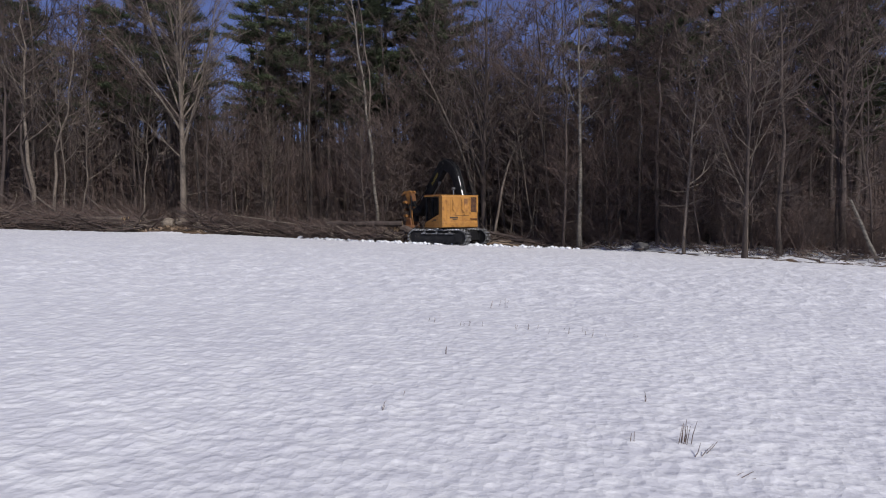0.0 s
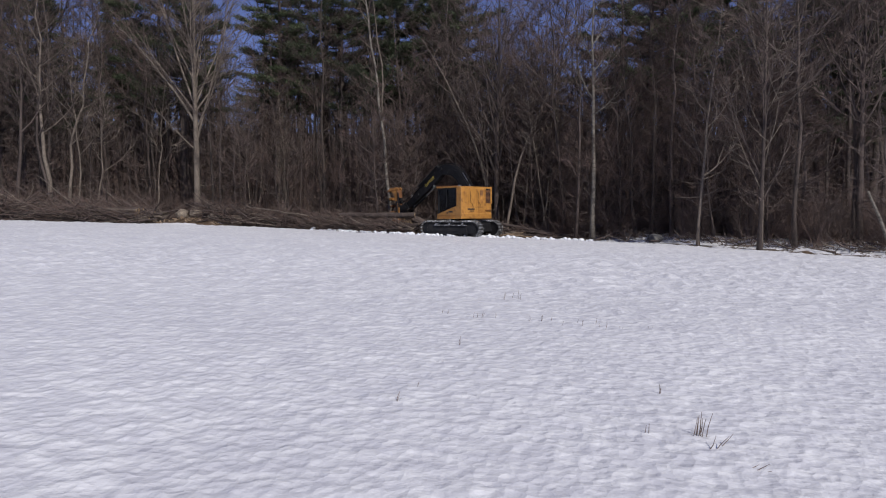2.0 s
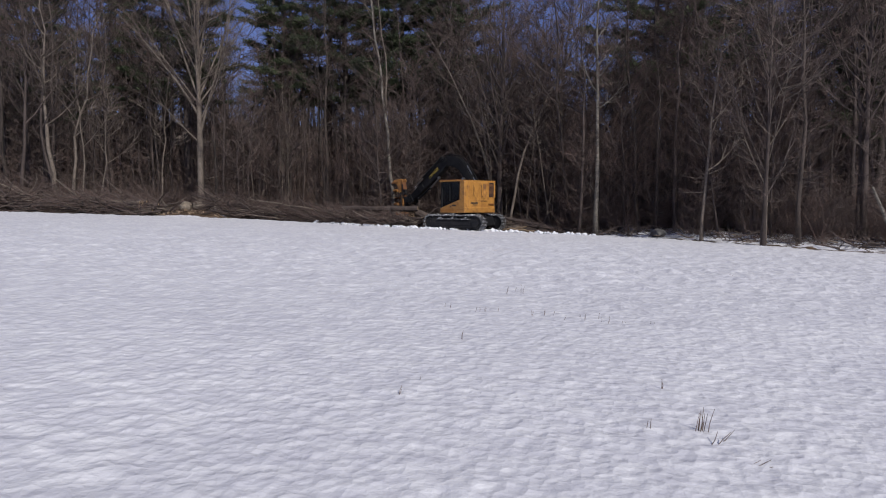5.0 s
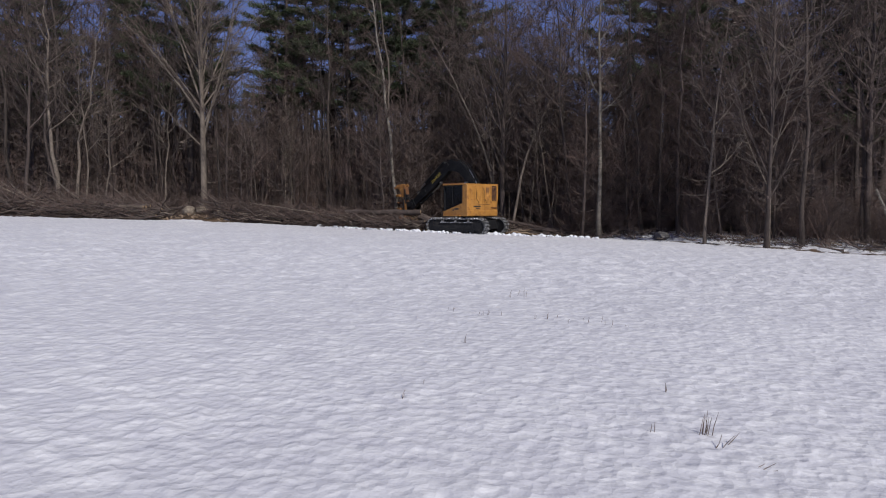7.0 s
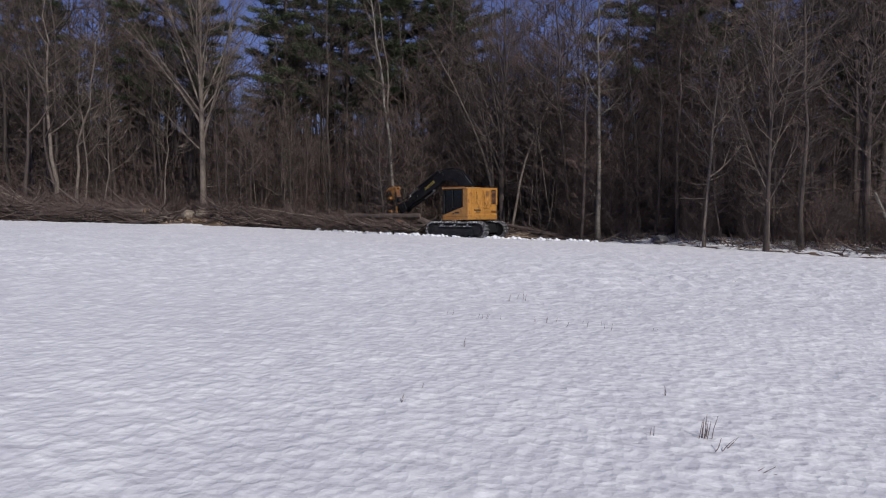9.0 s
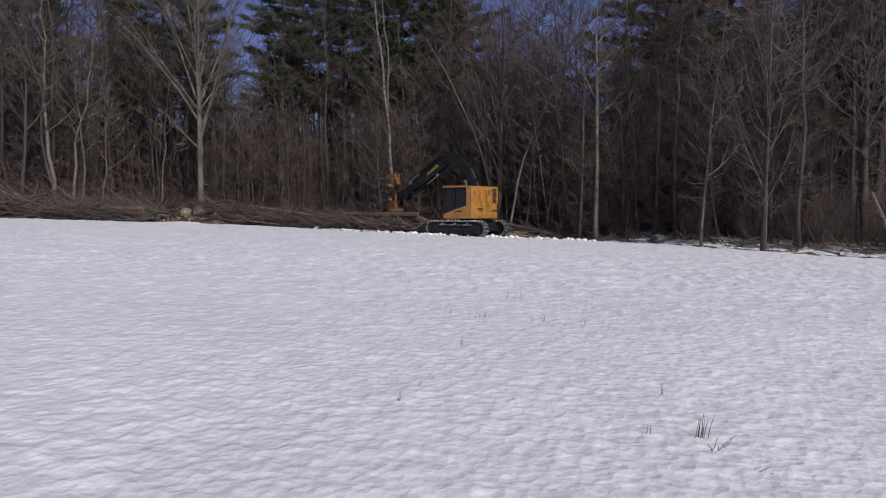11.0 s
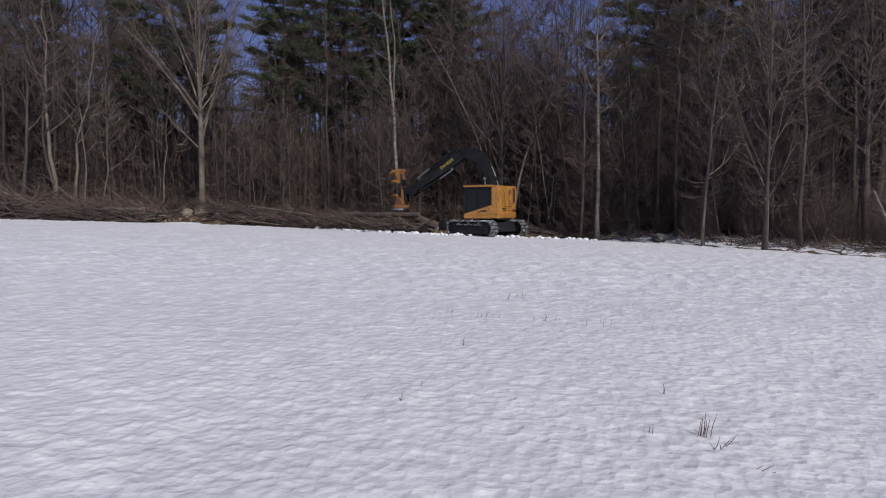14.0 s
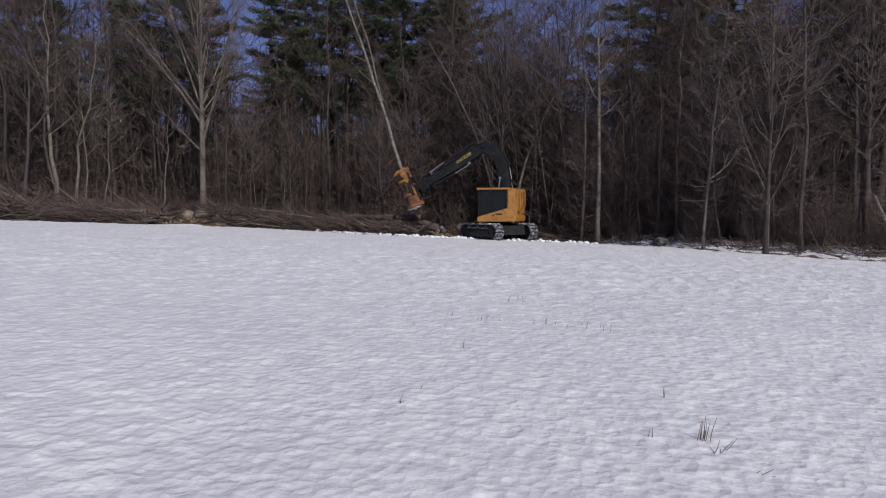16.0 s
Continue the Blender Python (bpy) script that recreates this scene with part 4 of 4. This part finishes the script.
    part("handrail", Shape().rod((-1.25, -1.3, 3.24), (-1.25, -1.3, 3.36), 0.015, 6).rod((-1.25, -0.55, 3.24), (-1.25, -0.55, 3.36), 0.015, 6).rod((-1.25, -1.3, 3.36), (-1.25, -0.55, 3.36), 0.015, 6), BLACK, h)
    for y0, y1 in ((0.62, 0.4), (-0.05, -0.3)):
        part("grab_handle", Shape().tube([Vector((-1.37, y0, 2.95)), Vector((-1.43, y0 - 0.03, 2.8)), Vector((-1.43, y0, 2.3)), Vector((-1.42, y1, 2.05)), Vector((-1.37, y1, 1.98))], [0.011] * 5, 6), BLACK, h, "bent black grab handle")
    part("roof_guard", Shape().box((0.1, 1.32, 3.285), (2.2, 0.04, 0.05), 0.01).box((1.14, 0.75, 3.285), (0.05, 1.1, 0.05), 0.01), RUST, h, "rusty edge strip")
    part("platform", Shape().box((0.15, 1.36, 1.17), (1.7, 0.16, 0.05), 0.012), YELLOW, h, "yellow step along the cab")
    part("exhaust", Shape().rod((-0.8, -0.9, 3.2), (-0.8, -0.9, 3.4), 0.06, 12), BLACK, h)

    # boom: a deep box girder with a gooseneck
    boom = part("boom", Shape().prism([(-0.25, -0.22), (0.5, -0.28), (1.6, -0.05), (2.7, 0.24), (3.3, 0.24), (3.9, 0.0), (4.3, -0.3), (4.7, -0.3), (4.85, 0.0), (4.7, 0.3), (4.1, 0.7), (3.5, 0.92), (2.9, 0.94), (2.0, 0.76), (1.0, 0.5), (-0.2, 0.22)], -0.2, 0.2, 0.03), BLACK, m, "black welded gooseneck boom")
    part("elbow_pin", Shape().rod((BOOM_L, -0.3, 0), (BOOM_L, 0.3, 0), 0.13, 16), BLACK, boom)
    part("web_plate", Shape().prism([(2.3, 0.3), (3.3, 0.36), (3.9, 0.2), (3.7, 0.62), (3.2, 0.78), (2.5, 0.7)], 0.2, 0.225, 0.01), BLACK, boom)
    for k in (-0.12, 0.14):
        part("hose", Shape().tube([Vector((0.3, k, 0.36)), Vector((1.2, k, 0.66)), Vector((2.2, k, 0.92)), Vector((3.1, k, 1.08)), Vector((3.8, k, 0.95)), Vector((4.5, k, 0.55)), Vector((5.0, k, 0.1))], [0.03] * 7, 6), BLACK, boom)
    part("pipe", Shape().rod((0.5, 0.16, 0.44), (1.5, 0.16, 0.75), 0.026, 8).rod((1.75, 0.16, 0.84), (2.5, 0.16, 1.02), 0.026, 8), CHROME, boom, "bright steel pipe")
    stick = part("stick", Shape().prism([(-0.4, 0.0), (-0.2, 0.2), (0.6, 0.36), (2.0, 0.38), (4.2, 0.27), (5.2, 0.24), (5.45, 0.0), (5.35, -0.28), (4.2, -0.3), (2.2, -0.4), (0.4, -0.4), (-0.2, -0.25)], -0.17, 0.17, 0.03), BLACK, m, "black welded stick")
    part("stick_cylinder", Shape().rod((0.5, 0, 0.56), (3.0, 0, 0.56), 0.1, 14).box((0.45, 0, 0.45), (0.24, 0.26, 0.26), 0.03).rod((2.9, 0, 0.56), (3.0, 0, 0.56), 0.125, 14), BLACK, stick)
    part("piston_rod", Shape().rod((3.0, 0, 0.56), (4.1, 0, 0.5), 0.05, 12).box((4.15, 0, 0.4), (0.2, 0.2, 0.24), 0.03), CHROME, stick, "bright steel piston rod")
    part("tilt_cylinder", Shape().rod((2.7, 0, -0.52), (4.3, 0, -0.44), 0.09, 14).box((4.3, 0, -0.38), (0.22, 0.22, 0.22), 0.03), BLACK, stick)
    part("piston_rod", Shape().rod((1.5, 0, -0.52), (2.7, 0, -0.52), 0.045, 12).box((1.5, 0, -0.44), (0.18, 0.2, 0.2), 0.03), CHROME, stick, "bright steel piston rod")
    part("clevis", Shape().prism([(4.7, -0.42), (5.2, -0.45), (5.45, -0.1), (5.3, 0.3), (4.8, 0.34)], -0.27, -0.2, 0.02).prism([(4.7, -0.42), (5.2, -0.45), (5.45, -0.1), (5.3, 0.3), (4.8, 0.34)], 0.2, 0.27, 0.02), BLACK, stick, "black forked end plates")
    for k in (0.21, -0.21):
        part("hose", Shape().tube([Vector((-0.1, k, 0.2)), Vector((1.0, k, 0.3)), Vector((2.6, k, 0.22)), Vector((4.0, k, 0.34)), Vector((5.0, k, 0.5)), Vector((5.5, k, 0.3))], [0.028] * 6, 6), BLACK, stick)
    part("valve_block", Shape().box((3.4, 0.2, -0.05), (0.5, 0.08, 0.22), 0.02), BLACK, stick)
    word = bpy.data.curves.new("lettering", "FONT")
    word.body, word.size, word.extrude, word.align_x = "DANGER", 0.3, 0.004, "CENTER"
    word.materials.append(LETTER)
    letters = new("lettering", word)
    letters.parent = stick
    letters.matrix_basis = Matrix(((-1, 0, 0, 1.6), (0, 0, 1, 0.176), (0, 1, 0, -0.08), (0, 0, 0, 1)))
    tagged(letters, "yellow warning word on the stick")
    barrels = [part("boom_cylinder", Shape().rod((0, 0, 0), (1.25, 0, 0), 0.085, 14).rod((0, -0.1, 0), (0, 0.1, 0), 0.1, 12), BLACK, m) for _ in (0, 1)]
    rods = [part("boom_piston", Shape().rod((-1.3, 0, 0), (0, 0, 0), 0.045, 12).rod((0, -0.1, 0), (0, 0.1, 0), 0.09, 12), CHROME, m, "bright steel piston rod") for _ in (0, 1)]

    # felling head
    head = part("felling_head", Shape().prism([(0.3, -1.0), (0.6, -1.0), (0.56, -0.1), (0.6, 0.5), (0.66, 1.1), (0.58, 1.4), (0.42, 1.4), (0.34, 0.9), (0.26, 0.2)], -0.2, 0.2, 0.03), RUST, m, "worn rusty felling head")
    part("wrist", Shape().box((-0.02, 0, 0), (0.8, 0.46, 0.5), 0.06).rod((-0.25, -0.36, 0), (-0.25, 0.36, 0), 0.17, 16).box((0.24, 0, -0.46), (0.34, 0.42, 0.6), 0.05), BLACK, head, "black wrist")
    for y in (-0.22, 0.22):
        part("upper_plate", Shape().prism([(0.4, 0.52), (0.72, 0.5), (0.8, 0.8), (1.0, 1.25), (0.9, 1.42), (0.48, 1.42), (0.38, 0.9)], y - 0.03, y + 0.03, 0.012), WORN, head, "worn orange plate")
        part("lower_plate", Shape().prism([(0.36, -0.98), (0.94, -0.98), (0.84, -0.5), (0.7, -0.22), (0.4, -0.26)], y - 0.03, y + 0.03, 0.012), WORN, head, "worn orange plate")
    for y in (-0.2, 0.2):
        part("top_horn", Shape().prism([(0.4, 1.36), (0.95, 1.38), (1.42, 1.24), (1.52, 1.32), (1.12, 1.56), (0.5, 1.6), (0.38, 1.5)], y - 0.07, y + 0.07, 0.02), WORN, head, "worn orange top horn")
    part("cross_plate", Shape().box((0.62, 0, 1.5), (0.3, 0.44, 0.06), 0.015).box((0.5, 0, 0.95), (0.08, 0.5, 0.5), 0.02), WORN, head, "worn orange cross plate")
    part("valve_block", Shape().box((0.3, 0.1, 0.6), (0.26, 0.3, 0.4), 0.03).rod((0.34, 0.28, 0.1), (0.38, 0.28, 1.2), 0.05, 10), BLACK, head, "black valve block and cylinder")
    part("side_guard", Shape().prism([(0.2, -0.95), (0.45, -1.0), (0.52, -0.3), (0.62, 0.3), (0.5, 0.5), (0.3, 0.1)], 0.26, 0.32, 0.012), WORN, head, "worn orange side plate")
    for z, s in ((0.72, 1), (0.18, -1), (-0.3, 1)):
        arc = [Vector((0.55 + 0.75 * math.sin(a), s * (0.5 * math.cos(a) + 0.05), z)) for a in [0.1 + i * 0.33 for i in range(8)]]
        part("grab_arm", Shape().tube(arc, [0.11, 0.11, 0.1, 0.1, 0.09, 0.08, 0.06, 0.03], 6), (WORN, RUST)[s < 0], head, "curved grab arm")
    for y in (-0.34, 0.34):
        part("arm_cylinder", Shape().rod((0.46, y, -0.5), (0.5, y, 0.6), 0.06, 10), BLACK, head)
    guard = []
    for i in range(15):
        a = radians(60 + i * 240 / 14)
        guard.append((0.78 + 0.66 * math.cos(a), 0.66 * math.sin(a)))
    gm = Matrix(((1, 0, 0, 0), (0, 0, 1, 0), (0, 1, 0, 0), (0, 0, 0, 1)))
    part("saw_housing", Shape().prism(guard, -1.22, -1.0, 0.02, gm).prism([(0.3, -1.05), (0.98, -1.05), (0.86, -0.45), (0.4, -0.45)], -0.42, 0.42, 0.05), RUST, head, "rust-brown saw housing")
    part("saw_disc", Shape().rod((0.8, 0, -1.33), (0.8, 0, -1.25), 0.64, 36).rod((0.8, 0, -1.4), (0.8, 0, -1.2), 0.2, 18), CHROME, head, "bright worn saw disc")
    part("hose", Shape().tube([Vector((-0.1, 0.2, 0.15)), Vector((0.1, 0.32, 0.75)), Vector((0.3, 0.25, 0.8)), Vector((0.36, 0.2, 0.4))], [0.03] * 4, 6), BLACK, head)
    return m, h, boom, stick, barrels, rods, head


def build_felled_tree():
    """The slim pale tree that the machine cuts and lifts: straight below, bending over above."""
    rng = random.Random(61)
    trunk, limb, twig = Shape(), Shape(), Shape()
    tall = 21.0
    pts = [Vector((-1.75 * (i / 14) ** 1.6 + 0.07 * math.sin(i * 1.9), 0.08 * math.cos(i * 1.7), tall * i / 14)) for i in range(15)]
    trunk.tube(pts, [0.16 if i == 0 else 0.135 * (1 - 0.8 * i / 14) for i in range(15)], 9)
    second = [Vector((p.x + 0.12 + 0.42 * min(1, k / 3), p.y, p.z)) for k, p in enumerate(pts[5:13])]
    limb.tube(second, [0.06, 0.06, 0.055, 0.05, 0.045, 0.035, 0.025, 0.01], 6, False)
    for k in range(22):
        s = 0.42 + 0.56 * k / 22
        line = bend(rng, along(pts, s), rng.uniform(0, 6.28), rng.uniform(0.5, 1.1), rng.uniform(0.8, 2.4), 4, 0.1, 0.15)
        limb.tube(line, [0.035, 0.028, 0.02, 0.014, 0.005], 4, False)
        for _ in range(10):
            p = along(line, rng.uniform(0.3, 1))
            twig.spike(p, p + unit(rng.uniform(0, 6.28), rng.uniform(0.2, 1.2)) * rng.uniform(0.3, 0.9), 0.008)
    root = thing("felled_tree", "slim pale tree gripped by the felling head", "tree")
    part("trunk", trunk, BARK_BIRCH, root, soft=True)
    tagged(part("branchwork", limb, BARK_PALE, root), kind="stuff")
    tagged(part("twig_spray", twig, TWIG, root), kind="stuff")
    part("cut_end", Shape().rod((0, 0, -0.012), (0, 0, 0.01), 0.17, 9), CUT, root, "pale sawn end")
    return root


def build_sawdust(seed):
    """A puff of sawdust and chips off the saw."""
    rng = random.Random(seed)
    s = Shape()
    for _ in range(420):
        p = Vector((rng.gauss(0, 0.48), rng.gauss(0, 0.3), rng.gauss(0, 0.36)))
        s.spike(p, p + unit(rng.uniform(0, 6.28), rng.uniform(-1, 1)) * rng.uniform(0.03, 0.08), rng.uniform(0.012, 0.026))
    return thing("sawdust", "light brown sawdust thrown from the saw", "sawdust", "puffs of sawdust", "stuff", s.mesh("sawdust", CUT))


named_trees()
woods()
shrubs()
debris()
stalks()
machine, house, boom, stick, barrels, pistons, head = build_machine()
felled = build_felled_tree()
sawdust = [build_sawdust(k) for k in (1, 2, 3)]


def lerp_rows(rows, t):
    return [float(np.interp(t, [r[0] for r in rows], [r[k] for r in rows])) for k in range(1, len(rows[0]))]


# seconds, across, away, heading of the tracks (degrees turned away from leftwards)
DRIVE = [(0, 1.66, 47.5, 34), (9.3, 1.66, 47.5, 34), (10.4, 1.7, 47.5, 34.5), (11.3, 1.88, 47.35, 35), (12.0, 2.1, 47.25, 37), (12.5, 2.34, 47.15, 39), (13.0, 2.54, 47.0, 43), (13.5, 2.76, 46.9, 48),
         (14.0, 2.99, 46.8, 53), (14.5, 3.26, 46.65, 57), (15.2, 3.53, 46.5, 60), (16.0, 3.64, 46.4, 62)]
# seconds, slew of the house (as above), boom and stick angle above the level
ARM = [(0.0, 62.8, 51.0, -39.8), (0.5, 59.8, 47.7, -40.5), (1.0, 56.5, 42.8, -38.9), (1.5, 53.8, 38.2, -35.6), (2.0, 51.5, 34.8, -32.1), (2.5, 49.5, 32.5, -28.9), (3.0, 48.5, 30.4, -27.0), (3.5, 48.1, 31.0, -27.1),
       (4.0, 49.3, 34.5, -29.2), (5.2, 51.8, 38.1, -33.2), (6.5, 52.6, 39.1, -34.8), (7.0, 51.6, 35.9, -32.5), (7.5, 50.7, 34.2, -31.9), (8.0, 49.9, 32.6, -29.9), (8.5, 49.2, 29.3, -26.2), (9.0, 48.9, 29.7, -25.8),
       (9.7, 48.4, 30.7, -26.1), (10.2, 46.6, 35.4, -27.3), (10.8, 43.8, 44.8, -29.0), (11.3, 41.4, 49.1, -29.2), (12.0, 37.3, 49.2, -29.6), (12.5, 34.8, 50.4, -30.2), (13.0, 33.1, 51.3, -30.1), (13.5, 32.0, 52.5, -30.0),
       (14.0, 30.9, 53.2, -30.3), (14.5, 28.8, 54.0, -30.7), (15.2, 25.3, 58.8, -30.0), (16.0, 20.3, 66.0, -30.4)]
# seconds, lean of the head and of what it holds, towards the left
LEAN = [(0, 1.5), (9.7, 1.5), (10.4, 1.5), (11.3, 1.0), (11.6, 3.0), (12.0, 4.2), (12.5, 5.0), (13.0, 4.2), (13.5, 3.8), (14.0, 1.6), (14.5, 2.0), (14.9, 4.5), (15.2, 8.5), (15.6, 14.0), (16.0, 20.0)]
# seconds, lean of the tree towards the left: it shifts a little in the grip
TREE_LEAN = [(0, 2.0), (9.7, 2.0), (10.6, 2.5), (11.3, 0.2), (11.6, 2.0), (12.0, 4.0), (12.5, 5.2), (13.0, 3.6), (13.5, 3.0), (14.0, 0.2), (14.5, -0.8), (15.2, 5.4), (15.6, 9.6), (16.0, 14.2)]
# seconds, turn of the head at the wrist, back towards the left
WRIST = [(0, 18), (3, 14), (7, 14), (8.6, 10), (9.7, 0), (16, 0)]
CUT_TIME = 9.75


def machine_poses(t):
    """Poses at t of the machine, in the world, and of its moving parts, in the machine's space."""
    x, y, turn = lerp_rows(DRIVE, t)
    slew, up, down = lerp_rows(ARM, t)
    lean, = lerp_rows(LEAN, t)
    wrist_turn, = lerp_rows(WRIST, t)
    m = pose(x, y, -0.06, 0, 0, 180 - turn)
    hs = pose(0, 0, 0, 0, 0, turn - slew) @ Matrix.Translation((-0.15, 0, 0))
    bm = hs @ Matrix.Translation(PIVOT) @ pose(0, 0, 0, 0, -up, 0)
    elbow = bm @ Vector((BOOM_L, 0, 0))
    yaw = hs.to_quaternion().to_matrix().to_4x4()
    st = Matrix.Translation(elbow) @ yaw @ pose(0, 0, 0, 0, -down, 0)
    wrist = st @ Vector((STICK_L, 0, 0))
    tilt = pose(0, 0, 0, 0, -lean, 0) @ pose(0, 0, 0, 0, 0, 180 - slew + wrist_turn)
    hd = Matrix.Translation(wrist) @ m.to_quaternion().to_matrix().to_4x4().inverted() @ tilt @ Matrix.Translation((0.25, 0, 0))
    cyl = []
    for side in (-0.33, 0.33):
        a = hs @ Vector((0.6, PIVOT.y + side, 1.5))
        b = bm @ Vector((2.1, side, 0.2))
        way = (b - a).to_track_quat("X", "Z").to_matrix().to_4x4()
        cyl.append((Matrix.Translation(a) @ way, Matrix.Translation(b) @ way))
    return m, hs, bm, st, hd, cyl


def motions():
    steps = [i * 0.25 for i in range(int(SECONDS / 0.25) + 1)]
    rows = [(t, machine_poses(t)) for t in steps]
    walk(machine, [(t, p[0]) for t, p in rows])
    walk(house, [(t, p[1]) for t, p in rows])
    walk(boom, [(t, p[2]) for t, p in rows])
    walk(stick, [(t, p[3]) for t, p in rows])
    walk(head, [(t, p[4]) for t, p in rows])
    for k in (0, 1):
        walk(barrels[k], [(t, p[5][k][0]) for t, p in rows])
        walk(pistons[k], [(t, p[5][k][1]) for t, p in rows])
    # the tree stands until it is cut, then goes with the head
    def held(t):
        p = machine_poses(t)
        grip = p[0] @ p[4] @ Vector((0.92, 0.0, 0.3))
        lean, = lerp_rows(TREE_LEAN, t)
        slew = lerp_rows(ARM, t)[0]
        return Matrix.Translation(grip) @ pose(0, 0, 0, 0, -lean, 0) @ pose(0, 0, -1.42, 0, 0, 48.4 - slew)

    standing = held(CUT_TIME)
    walk(felled, [(0.0, standing), (CUT_TIME - 0.25, standing)] + [(t, held(t)) for t in steps if t >= CUT_TIME])
    # sawdust: thrown up from the saw, carried off behind the machine, settling on the ground
    for k, puff in enumerate(sawdust):
        t0, turn = 7.7 + 0.35 * k, 90.0 * k
        a, top, end = Vector((-2.4, 53.2, 0.35)), Vector((-0.7 + 0.5 * k, 52.6, 1.7)), Vector((0.9 + 0.6 * k, 52.2, 0.25))
        walk(puff, [(0.0, pose(*a, 0, 0, turn)), (t0, pose(*a, 0, 0, turn)), (t0 + 0.35, pose(*top, 20, 10, turn + 40)), (t0 + 0.9, pose(*top.lerp(end, 0.45), 40, 20, turn + 80)), (t0 + 1.6, pose(*end, 50, 20, turn + 100)), (SECONDS, pose(*end, 50, 20, turn + 100))])


motions()
